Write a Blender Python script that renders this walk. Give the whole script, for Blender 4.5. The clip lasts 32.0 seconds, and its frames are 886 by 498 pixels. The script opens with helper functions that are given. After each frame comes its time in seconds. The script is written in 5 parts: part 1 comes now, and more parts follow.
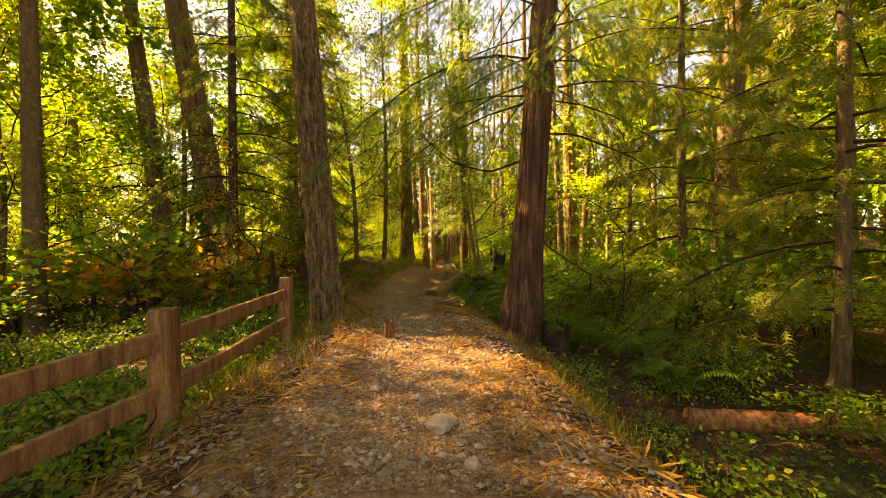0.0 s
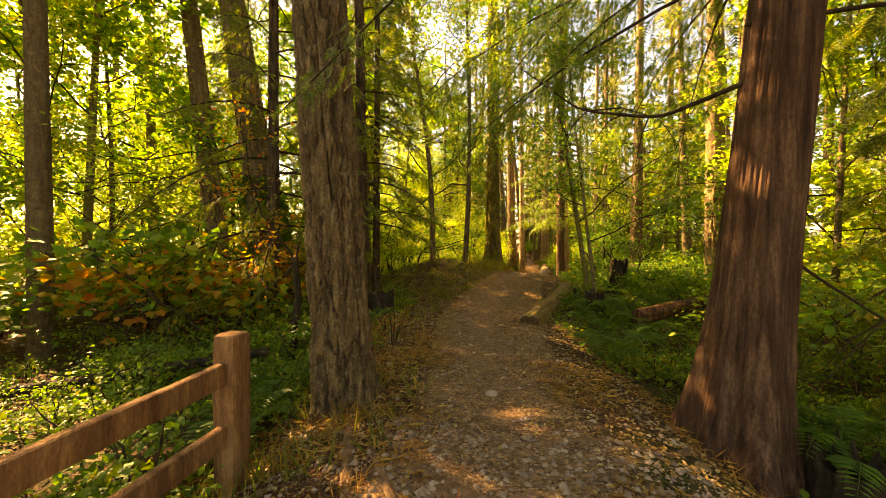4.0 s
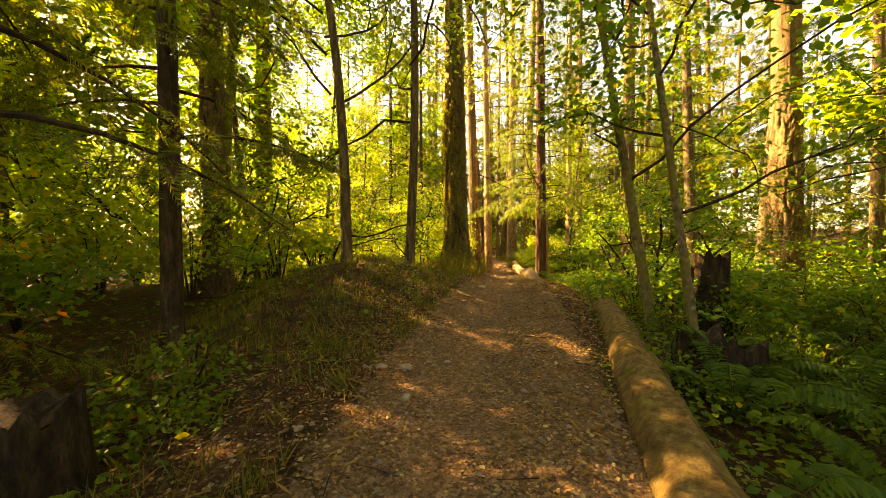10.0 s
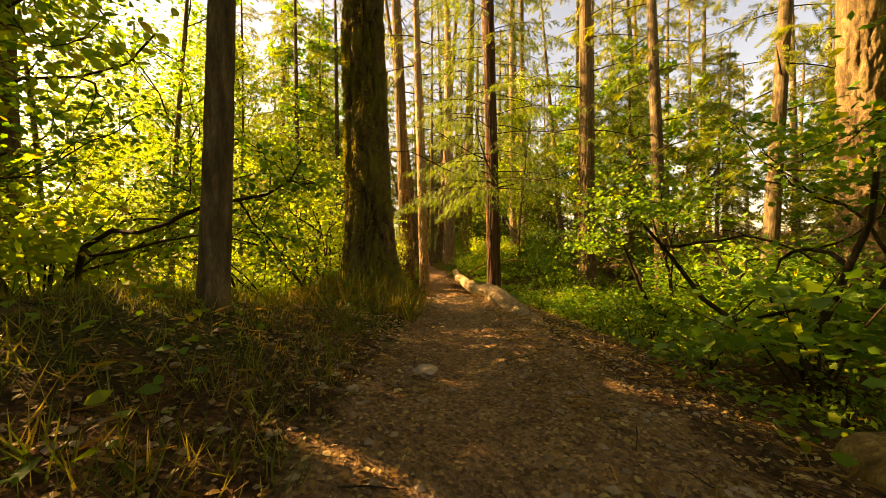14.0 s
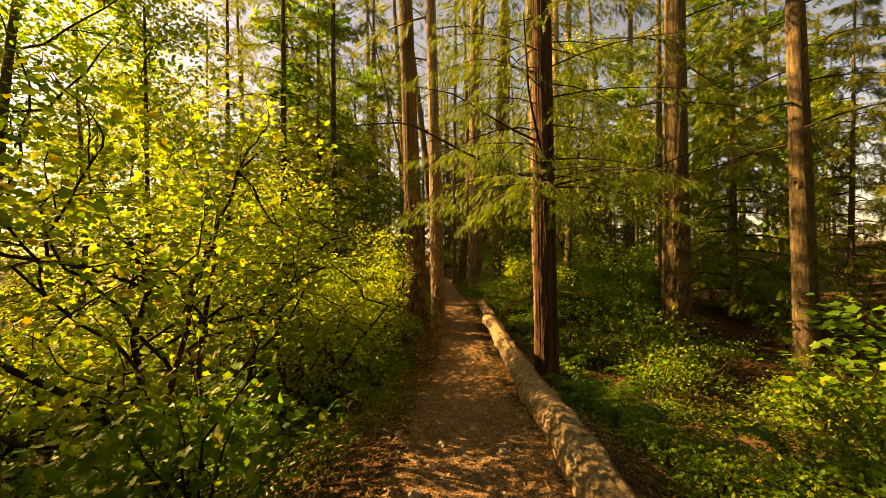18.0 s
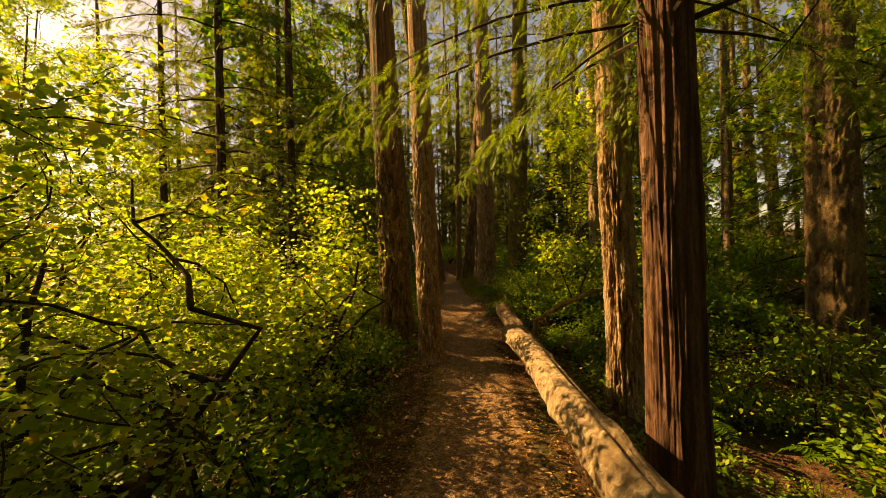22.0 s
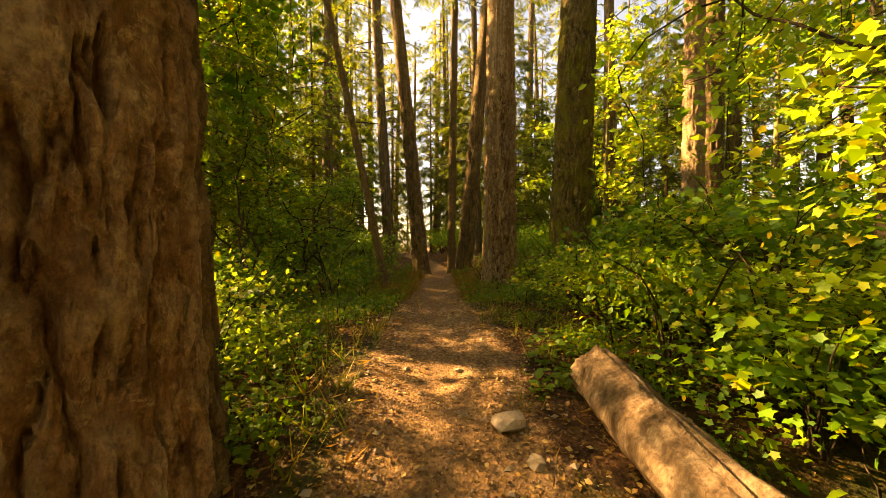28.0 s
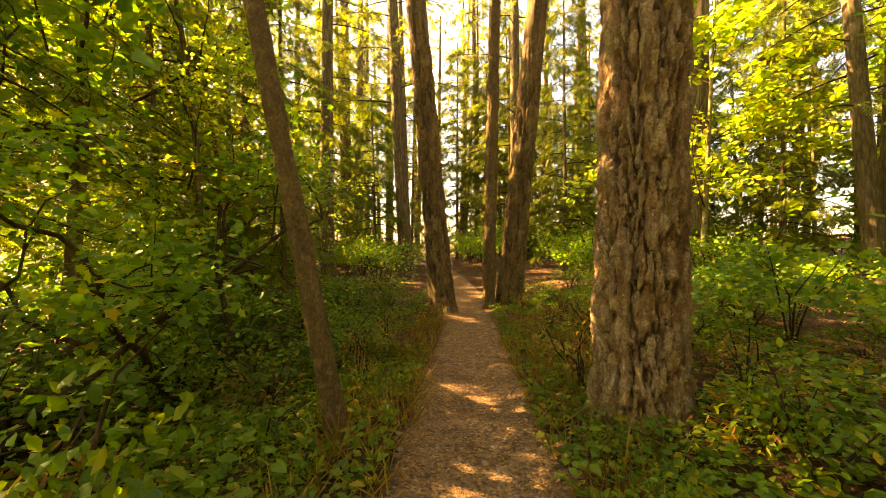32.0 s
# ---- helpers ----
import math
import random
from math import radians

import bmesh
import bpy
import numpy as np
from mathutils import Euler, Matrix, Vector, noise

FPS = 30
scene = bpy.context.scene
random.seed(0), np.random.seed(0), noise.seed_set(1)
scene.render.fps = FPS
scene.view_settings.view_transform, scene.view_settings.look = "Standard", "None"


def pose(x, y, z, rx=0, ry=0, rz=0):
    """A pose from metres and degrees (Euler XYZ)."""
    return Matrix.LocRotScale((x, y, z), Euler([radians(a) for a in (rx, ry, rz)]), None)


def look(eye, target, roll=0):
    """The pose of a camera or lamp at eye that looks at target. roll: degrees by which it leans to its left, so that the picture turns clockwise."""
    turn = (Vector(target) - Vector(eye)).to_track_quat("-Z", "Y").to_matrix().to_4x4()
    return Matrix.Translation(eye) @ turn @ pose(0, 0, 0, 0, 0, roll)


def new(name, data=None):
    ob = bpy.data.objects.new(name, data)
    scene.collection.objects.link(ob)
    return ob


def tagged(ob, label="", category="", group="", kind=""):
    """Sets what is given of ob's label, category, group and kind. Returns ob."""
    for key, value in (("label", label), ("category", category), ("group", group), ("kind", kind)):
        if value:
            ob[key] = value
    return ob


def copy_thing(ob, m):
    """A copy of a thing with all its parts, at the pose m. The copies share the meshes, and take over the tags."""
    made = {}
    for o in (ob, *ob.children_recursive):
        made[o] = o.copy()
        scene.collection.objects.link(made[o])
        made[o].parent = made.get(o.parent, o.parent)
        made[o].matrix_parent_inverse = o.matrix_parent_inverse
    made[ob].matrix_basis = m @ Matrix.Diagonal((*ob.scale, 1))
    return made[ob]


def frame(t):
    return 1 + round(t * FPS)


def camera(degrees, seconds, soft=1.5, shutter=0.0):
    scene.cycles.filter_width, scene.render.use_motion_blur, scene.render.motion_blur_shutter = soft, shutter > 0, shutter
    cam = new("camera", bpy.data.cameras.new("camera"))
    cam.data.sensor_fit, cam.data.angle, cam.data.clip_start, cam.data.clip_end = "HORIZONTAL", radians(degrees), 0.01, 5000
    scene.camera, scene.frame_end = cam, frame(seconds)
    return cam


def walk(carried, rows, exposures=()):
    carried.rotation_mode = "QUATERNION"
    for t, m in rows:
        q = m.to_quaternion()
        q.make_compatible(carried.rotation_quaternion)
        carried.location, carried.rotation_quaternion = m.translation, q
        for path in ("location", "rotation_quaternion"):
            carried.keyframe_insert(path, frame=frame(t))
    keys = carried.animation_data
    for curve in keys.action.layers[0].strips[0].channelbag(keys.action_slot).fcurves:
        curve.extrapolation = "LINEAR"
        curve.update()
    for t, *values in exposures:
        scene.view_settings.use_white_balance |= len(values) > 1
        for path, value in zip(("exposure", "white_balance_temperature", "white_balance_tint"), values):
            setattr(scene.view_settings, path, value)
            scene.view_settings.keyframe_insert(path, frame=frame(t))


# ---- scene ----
cam = camera(100.4, 32.0, 0.9)
PATH = [
    (0.0, pose(0.000, -0.000, 2.025, 89.62, 0.35, -0.01)),
    (0.5, pose(0.005, 0.324, 2.047, 89.44, -0.02, 0.57)),
    (1.0, pose(-0.022, 0.635, 2.302, 89.58, -0.03, 0.95)),
    (1.5, pose(-0.031, 0.884, 2.483, 89.66, -0.13, 1.11)),
    (2.0, pose(-0.119, 1.164, 2.463, 89.34, -0.39, 1.50)),
    (2.5, pose(-0.166, 1.554, 2.400, 89.16, -0.10, 6.58)),
    (3.0, pose(-0.213, 1.946, 2.356, 88.99, -0.38, 11.95)),
    (3.5, pose(-0.328, 2.466, 2.256, 88.89, -0.63, 12.44)),
    (5.5, pose(-0.391, 4.775, 2.147, 89.30, 0.41, 16.26)),
    (6.0, pose(-0.427, 5.232, 2.212, 89.52, 0.43, 16.54)),
    (6.5, pose(-0.479, 5.643, 2.206, 89.48, 0.16, 16.80)),
    (7.0, pose(-0.571, 6.144, 2.196, 89.11, 0.17, 16.84)),
    (7.5, pose(-0.640, 6.662, 2.148, 89.15, 0.14, 16.59)),
    (8.0, pose(-0.757, 7.187, 2.053, 89.14, 0.05, 15.46)),
    (8.5, pose(-0.864, 7.723, 1.989, 89.07, 0.09, 14.23)),
    (9.0, pose(-0.992, 8.173, 1.961, 89.00, -0.06, 12.27)),
    (9.5, pose(-1.091, 8.660, 1.968, 88.67, 0.08, 8.10)),
    (10.0, pose(-1.168, 9.143, 1.931, 88.45, -0.00, 6.05)),
    (10.5, pose(-1.289, 9.760, 1.847, 88.25, -0.17, 2.24)),
    (11.0, pose(-1.398, 10.315, 1.811, 88.40, -0.07, 2.62)),
    (11.5, pose(-1.494, 10.896, 1.794, 88.48, 0.01, 2.48)),
    (12.0, pose(-1.518, 11.479, 1.803, 88.58, 0.27, 1.37)),
    (12.5, pose(-1.514, 12.094, 1.783, 88.56, 0.31, -5.04)),
    (13.0, pose(-1.442, 12.702, 1.800, 88.54, 0.53, -6.39)),
    (13.5, pose(-1.351, 13.288, 1.784, 88.92, 0.62, -5.99)),
    (15.5, pose(-0.990, 15.791, 2.214, 89.90, 0.32, -0.01)),
    (16.0, pose(-0.976, 16.402, 2.336, 89.90, 0.31, -5.20)),
    (16.5, pose(-0.844, 16.957, 2.398, 90.01, 0.44, -7.90)),
    (17.0, pose(-0.789, 17.590, 2.398, 89.82, 0.36, -7.64)),
    (17.5, pose(-0.723, 18.235, 2.418, 89.89, 0.47, -4.70)),
    (18.0, pose(-0.716, 18.783, 2.437, 90.13, 0.27, -0.43)),
    (18.5, pose(-0.661, 19.350, 2.405, 90.17, 0.45, 0.51)),
    (19.0, pose(-0.594, 19.899, 2.332, 90.24, 0.27, 0.82)),
    (19.5, pose(-0.520, 20.515, 2.272, 90.21, 0.60, 1.19)),
    (20.0, pose(-0.451, 21.081, 2.216, 90.32, 0.71, 1.65)),
    (20.5, pose(-0.447, 21.687, 2.138, 90.03, 0.83, 1.80)),
    (21.0, pose(-0.430, 22.320, 2.016, 90.08, 0.92, 1.79)),
    (21.5, pose(-0.458, 22.903, 1.945, 90.04, 0.94, 1.67)),
    (22.0, pose(-0.439, 23.470, 1.872, 90.04, 1.30, 0.58)),
    (22.5, pose(-0.443, 23.964, 1.806, 90.10, 1.18, 0.11)),
    (23.0, pose(-0.447, 24.415, 1.706, 90.21, 1.12, -0.04)),
    (23.5, pose(-0.405, 24.893, 1.575, 89.97, 0.99, -0.29)),
    (24.0, pose(-0.399, 25.416, 1.470, 89.82, 0.82, -0.33)),
    (24.5, pose(-0.381, 25.977, 1.359, 89.68, 0.85, -0.39)),
    (25.0, pose(-0.382, 26.559, 1.238, 89.50, 0.93, -0.53)),
    (25.5, pose(-0.340, 27.093, 1.132, 89.61, 1.28, -0.59)),
    (27.5, pose(-0.165, 29.200, 1.200, 89.10, 0.08, -0.40)),
    (28.0, pose(-0.141, 29.737, 1.252, 89.22, -0.17, -0.13)),
    (28.5, pose(-0.158, 30.283, 1.329, 89.33, -0.25, 0.16)),
    (29.0, pose(-0.141, 30.850, 1.468, 89.36, -0.31, 0.39)),
    (29.5, pose(-0.176, 31.440, 1.539, 89.36, -0.34, 0.61)),
    (30.0, pose(-0.190, 31.999, 1.613, 89.49, -0.24, 1.74)),
    (30.5, pose(-0.233, 32.611, 1.636, 89.24, -0.48, 2.01)),
    (31.0, pose(-0.256, 33.229, 1.668, 89.15, -0.45, 3.01)),
    (31.5, pose(-0.301, 33.820, 1.671, 89.09, -0.55, 3.91)),
    (32.0, pose(-0.307, 34.420, 1.681, 89.11, -0.49, 3.87)),
]
EXPOSURES = [(t, s, k, 26) for t, s, k in ((0.0, 3.28, 15000), (3.0, 3.42, 14500), (6.0, 3.6, 14500), (9.0, 3.65, 14500), (13.0, 3.1, 14500), (16.0, 2.38, 14000), (19.0, 2.0, 15000), (23.0, 1.65, 13000), (25.5, 2.2, 12500), (28.0, 3.15, 13500), (30.0, 3.75, 14000), (32.0, 4.17, 14000))]
walk(cam, PATH, EXPOSURES)

# ---- light ----
SUN_ELEV, SUN_AZ = 32.0, -70.0   # degrees; azimuth from +y, negative towards -x
world = bpy.data.worlds.new("world")
scene.world = world
world.use_nodes = True
wn = world.node_tree.nodes
sky = wn.new("ShaderNodeTexSky")
sky.sky_type = "NISHITA"
sky.sun_disc = False
sky.sun_elevation = radians(SUN_ELEV)
sky.sun_rotation = radians(SUN_AZ)
sky.air_density, sky.dust_density = 1.0, 1.0
wn["Background"].inputs["Strength"].default_value = 0.055
world.node_tree.links.new(sky.outputs[0], wn["Background"].inputs[0])
sun = new("sun", bpy.data.lights.new("sun", "SUN"))
sun.data.energy = 5.0
sun.data.angle = radians(0.55)
sun.data.color = (1.0, 0.80, 0.52)
to_sun = Vector((math.sin(radians(SUN_AZ)) * math.cos(radians(SUN_ELEV)), math.cos(radians(SUN_AZ)) * math.cos(radians(SUN_ELEV)), math.sin(radians(SUN_ELEV))))
sun.matrix_world = look(to_sun * 60, (0, 0, 0))


# ---- materials ----
def material(name):
    m = bpy.data.materials.new(name)
    m.use_nodes = True
    nt = m.node_tree
    return m, nt, nt.nodes["Principled BSDF"], nt.nodes["Material Output"]


def node(nt, kind, **values):
    n = nt.nodes.new(kind)
    for k, v in values.items():
        n.inputs[k.replace("_", " ")].default_value = v
    return n


def coords(nt, scale, source="Object"):
    tc = nt.nodes.new("ShaderNodeTexCoord")
    mp = nt.nodes.new("ShaderNodeMapping")
    mp.inputs["Scale"].default_value = scale
    nt.links.new(tc.outputs[source], mp.inputs[0])
    return mp.outputs[0]


def noise_tex(nt, vec, scale, detail=6, rough=0.6):
    n = node(nt, "ShaderNodeTexNoise", Scale=scale, Detail=detail, Roughness=rough)
    nt.links.new(vec, n.inputs["Vector"])
    return n.outputs["Fac"]


def ramp(nt, fac, stops):
    r = nt.nodes.new("ShaderNodeValToRGB")
    el = r.color_ramp.elements
    while len(el) < len(stops):
        el.new(0.5)
    for e, (p, c) in zip(el, stops):
        e.position, e.color = p, (*c, 1)
    nt.links.new(fac, r.inputs[0])
    return r.outputs[0]


def blend(nt, fac, a, b):
    mx = nt.nodes.new("ShaderNodeMix")
    mx.data_type = "RGBA"
    if isinstance(fac, float):
        mx.inputs[0].default_value = fac
    else:
        nt.links.new(fac, mx.inputs[0])
    for s, i in ((a, 6), (b, 7)):
        if isinstance(s, tuple):
            mx.inputs[i].default_value = (*s, 1)
        else:
            nt.links.new(s, mx.inputs[i])
    return mx.outputs[2]


def bump(nt, height, strength, distance, bsdf, chain=None):
    b = node(nt, "ShaderNodeBump", Strength=strength, Distance=distance)
    nt.links.new(height, b.inputs["Height"])
    if chain:
        nt.links.new(chain, b.inputs["Normal"])
    nt.links.new(b.outputs[0], bsdf.inputs["Normal"])
    return b.outputs[0]


def blend_of(a, b, k):
    return tuple(p + (q - p) * k for p, q in zip(a, b))


def bark_material(name, dark, mid, light, stretch, moss=0.0, moss_dapple_col=(0.09, 0.10, 0.02), depth=0.03, plates=0.0, size=13.0, chips=False):
    """Bark or weathered wood: long furrows, or flaking plates where plates > 0, with patches of moss or, on the peeled
    log, of stain and painted dapple.
    """
    m, nt, bs, _ = material(name)
    vec = coords(nt, (1, 1, 1.0 / stretch))
    furrow = noise_tex(nt, vec, 14, 8, 0.65)
    fine = noise_tex(nt, coords(nt, (1, 1, 0.8 if chips else 0.35)), 60, 4, 0.7)
    col = ramp(nt, furrow, [(0.33, dark), (0.5, mid), (0.66, light)])
    chain = None
    if plates > 0:
        warp = node(nt, "ShaderNodeTexNoise", Scale=5.0, Detail=3.0)
        nt.links.new(coords(nt, (1, 1, 0.5)), warp.inputs["Vector"])
        add = nt.nodes.new("ShaderNodeMixRGB")
        add.blend_type = "ADD"
        add.inputs[0].default_value = 0.35
        nt.links.new(coords(nt, (1, 1, 0.26)), add.inputs[1])
        nt.links.new(warp.outputs["Color"], add.inputs[2])
        crack = node(nt, "ShaderNodeTexVoronoi", Scale=size)
        crack.feature = "DISTANCE_TO_EDGE"
        cell = node(nt, "ShaderNodeTexVoronoi", Scale=size)
        for v in (crack, cell):
            nt.links.new(add.outputs[0], v.inputs["Vector"])
        edge = ramp(nt, crack.outputs["Distance"], [(0.0, (0.25, 0.25, 0.25)), (0.22, (1, 1, 1))])
        bw = nt.nodes.new("ShaderNodeSeparateColor")
        nt.links.new(cell.outputs["Color"], bw.inputs[0])
        tone = ramp(nt, bw.outputs[0], [(0.0, mid), (0.6, light), (1.0, mid)])
        col = blend(nt, 0.4, col, tone)
        col = blend(nt, edge, blend(nt, 0.5, dark, col), col)
        chain = bump(nt, edge, plates, 0.025, bs)
    if chips:
        flake = nt.nodes.new("ShaderNodeAttribute")
        flake.attribute_name = "flake"
        rgb = nt.nodes.new("ShaderNodeSeparateColor")
        nt.links.new(flake.outputs["Color"], rgb.inputs[0])
        tone = ramp(nt, rgb.outputs[1], [(0.2, mid), (0.45, blend_of(mid, light, 0.5)), (0.7, light), (0.9, blend_of(light, (0.6, 0.42, 0.2), 0.5))])
        col = blend(nt, 0.6, col, tone)
        torn = node(nt, "ShaderNodeTexNoise", Scale=13.0, Detail=9.0, Roughness=0.72, Distortion=0.7)
        nt.links.new(coords(nt, (1, 1, 0.75)), torn.inputs["Vector"])
        col = blend(nt, ramp(nt, torn.outputs["Fac"], [(0.38, (0.75, 0.75, 0.75)), (0.45, (0.1, 0.1, 0.1)), (0.56, (0, 0, 0))]), col, blend_of(dark, mid, 0.45))
        col = blend(nt, ramp(nt, torn.outputs["Fac"], [(0.55, (0, 0, 0)), (0.60, (0.8, 0.8, 0.8))]), col, light)
        chain = bump(nt, torn.outputs["Fac"], 1.0, 0.05, bs)
        col = blend(nt, ramp(nt, rgb.outputs[0], [(0.0, (0, 0, 0)), (0.5, (1, 1, 1))]), blend_of(dark, mid, 0.25), col)
    col = blend(nt, ramp(nt, fine, [(0.38, (0, 0, 0)), (0.62, (1, 1, 1))]), blend(nt, 0.5, col, dark), col)
    patch = noise_tex(nt, coords(nt, (1, 1, 0.5)), 2.2, 5, 0.6)
    col = blend(nt, ramp(nt, patch, [(0.62, (0, 0, 0)), (0.72, (0.5, 0.5, 0.5))]), col, light)
    if moss > 0:
        mo = noise_tex(nt, coords(nt, (1, 1, 0.6)), 3.3, 6, 0.7)
        col = blend(nt, ramp(nt, mo, [(0.68 - 0.3 * moss, (0, 0, 0)), (0.8 - 0.25 * moss, (0.85, 0.85, 0.85))]), col, moss_dapple_col)
    nt.links.new(col, bs.inputs["Base Color"])
    bs.inputs["Roughness"].default_value = 0.92
    bs.inputs["Specular IOR Level"].default_value = 0.15
    c = bump(nt, furrow, 0.9, depth, bs, chain)
    bump(nt, fine, 0.8, 0.012, bs, c)
    return m


def leaf_material(name, stops, trans=0.5, rough=0.55, back=1.6):
    """Leaves that let light through; the hue changes from leaf to leaf."""
    m, nt, bs, out = material(name)
    geo = nt.nodes.new("ShaderNodeNewGeometry")
    col = ramp(nt, geo.outputs["Random Per Island"], stops)
    patch = noise_tex(nt, coords(nt, (1, 1, 1)), 0.9, 3)
    hsv = node(nt, "ShaderNodeHueSaturation")
    nt.links.new(col, hsv.inputs["Color"])
    mr = node(nt, "ShaderNodeMapRange", From_Min=0.3, From_Max=0.7, To_Min=0.75, To_Max=1.25)
    nt.links.new(patch, mr.inputs[0])
    nt.links.new(mr.outputs[0], hsv.inputs["Value"])
    nt.links.new(hsv.outputs[0], bs.inputs["Base Color"])
    bs.inputs["Roughness"].default_value = rough
    bs.inputs["Specular IOR Level"].default_value = 0.3
    tr = nt.nodes.new("ShaderNodeBsdfTranslucent")
    hv = node(nt, "ShaderNodeHueSaturation", Saturation=1.0, Value=back)
    nt.links.new(hsv.outputs[0], hv.inputs["Color"])
    nt.links.new(hv.outputs[0], tr.inputs[0])
    mix = nt.nodes.new("ShaderNodeMixShader")
    mix.inputs[0].default_value = trans
    nt.links.new(bs.outputs[0], mix.inputs[1])
    nt.links.new(tr.outputs[0], mix.inputs[2])
    nt.links.new(mix.outputs[0], out.inputs[0])
    return m


FIR = bark_material("fir_bark", (0.035, 0.024, 0.012), (0.13, 0.088, 0.042), (0.30, 0.21, 0.100), 5.0, 0.12, chips=True)
FIR_MOSSY = bark_material("mossy_fir_bark", (0.03, 0.022, 0.010), (0.13, 0.095, 0.038), (0.30, 0.22, 0.090), 4.0, 0.75, (0.20, 0.185, 0.028), chips=True)
FIR_RED = bark_material("red_fir_bark", (0.06, 0.027, 0.013), (0.33, 0.19, 0.095), (0.58, 0.44, 0.27), 2.6, 0.2, (0.20, 0.18, 0.030), chips=True)
CEDAR = bark_material("cedar_bark", (0.025, 0.013, 0.008), (0.10, 0.052, 0.030), (0.20, 0.115, 0.066), 14.0, 0.0, depth=0.02)
ALDER = bark_material("alder_bark", (0.05, 0.042, 0.024), (0.16, 0.14, 0.072), (0.34, 0.29, 0.152), 1.2, 0.85, (0.16, 0.14, 0.03), 0.012)
FAR_BARK = bark_material("grey_brown_bark", (0.05, 0.036, 0.019), (0.13, 0.095, 0.050), (0.26, 0.19, 0.096), 5.0, 0.1)
TWIG = bark_material("twig_bark", (0.02, 0.014, 0.007), (0.05, 0.036, 0.019), (0.1, 0.07, 0.036), 2.0, 0.2, (0.06, 0.06, 0.012), 0.004)
MOSSY_LOG = bark_material("mossy_log_bark", (0.07, 0.045, 0.016), (0.20, 0.13, 0.045), (0.34, 0.24, 0.09), 4.0, 0.5, (0.17, 0.15, 0.03), 0.012)
ROTTEN = bark_material("rotten_wood", (0.03, 0.016, 0.008), (0.12, 0.055, 0.024), (0.3, 0.15, 0.064), 6.0, 0.25, (0.08, 0.09, 0.016))
# brown patches: stains, and dappled leaf shade put into the colour
PEELED = bark_material("peeled_log_wood", (0.09, 0.058, 0.030), (0.26, 0.19, 0.105), (0.46, 0.36, 0.22), 9.0, 0.45, (0.14, 0.095, 0.045), depth=0.02)
RED_LOG = bark_material("red_log_wood", (0.08, 0.03, 0.014), (0.26, 0.10, 0.044), (0.45, 0.22, 0.096), 8.0, 0.1)
FENCE = bark_material("fence_timber", (0.08, 0.038, 0.018), (0.23, 0.115, 0.05), (0.35, 0.19, 0.085), 10.0, 0.05, depth=0.004)
HEMLOCK = bark_material("hemlock_bark", (0.018, 0.012, 0.007), (0.07, 0.047, 0.027), (0.15, 0.105, 0.058), 5.0, 0.15)
DEAD = bark_material("dark_dead_wood", (0.012, 0.009, 0.006), (0.04, 0.028, 0.016), (0.1, 0.075, 0.040), 4.0, 0.3, (0.05, 0.06, 0.010))

MAPLE_Y = leaf_material("yellow_green_leaf", [(0.0, (0.14, 0.26, 0.028)), (0.45, (0.22, 0.32, 0.036)), (0.88, (0.32, 0.37, 0.045)), (1.0, (0.44, 0.30, 0.04))], 0.6)
MAPLE_G = leaf_material("green_leaf", [(0.0, (0.05, 0.14, 0.014)), (0.5, (0.10, 0.225, 0.02)), (0.92, (0.19, 0.28, 0.024)), (1.0, (0.36, 0.28, 0.025))], 0.45)
MAPLE_O = leaf_material("orange_leaf", [(0.0, (0.17, 0.20, 0.016)), (0.35, (0.30, 0.24, 0.02)), (0.75, (0.44, 0.18, 0.018)), (1.0, (0.36, 0.085, 0.012))], 0.45)
SHRUB = leaf_material("shrub_leaf", [(0.0, (0.05, 0.125, 0.010)), (0.6, (0.10, 0.195, 0.014)), (0.93, (0.19, 0.24, 0.016)), (1.0, (0.36, 0.24, 0.020))], 0.4)
NEEDLE = leaf_material("needle_spray", [(0.0, (0.055, 0.085, 0.010)), (0.6, (0.11, 0.15, 0.014)), (1.0, (0.22, 0.21, 0.02))], 0.42)
# NEEDLE again, with sunlight put into paler colours
NEEDLE_L = leaf_material("sunny_needle_spray", [(0.0, (0.08, 0.11, 0.010)), (0.6, (0.15, 0.18, 0.014)), (1.0, (0.27, 0.23, 0.02))], 0.5)
CEDAR_LEAF = leaf_material("cedar_frond", [(0.0, (0.05, 0.10, 0.012)), (0.7, (0.10, 0.17, 0.016)), (1.0, (0.22, 0.22, 0.02))], 0.42)
FERN = leaf_material("fern_frond", [(0.0, (0.03, 0.09, 0.006)), (1.0, (0.08, 0.16, 0.010))], 0.35)
GRASS = leaf_material("grass_blade", [(0.0, (0.05, 0.09, 0.007)), (0.5, (0.11, 0.13, 0.013)), (1.0, (0.3, 0.21, 0.035))], 0.3)
DRY = leaf_material("dry_bracken", [(0.0, (0.13, 0.06, 0.011)), (0.6, (0.27, 0.14, 0.025)), (1.0, (0.36, 0.22, 0.045))], 0.3)
LITTER = leaf_material("fallen_leaf", [(0.0, (0.10, 0.055, 0.014)), (0.5, (0.23, 0.13, 0.030)), (0.85, (0.33, 0.23, 0.09)), (1.0, (0.42, 0.31, 0.12))], 0.15)


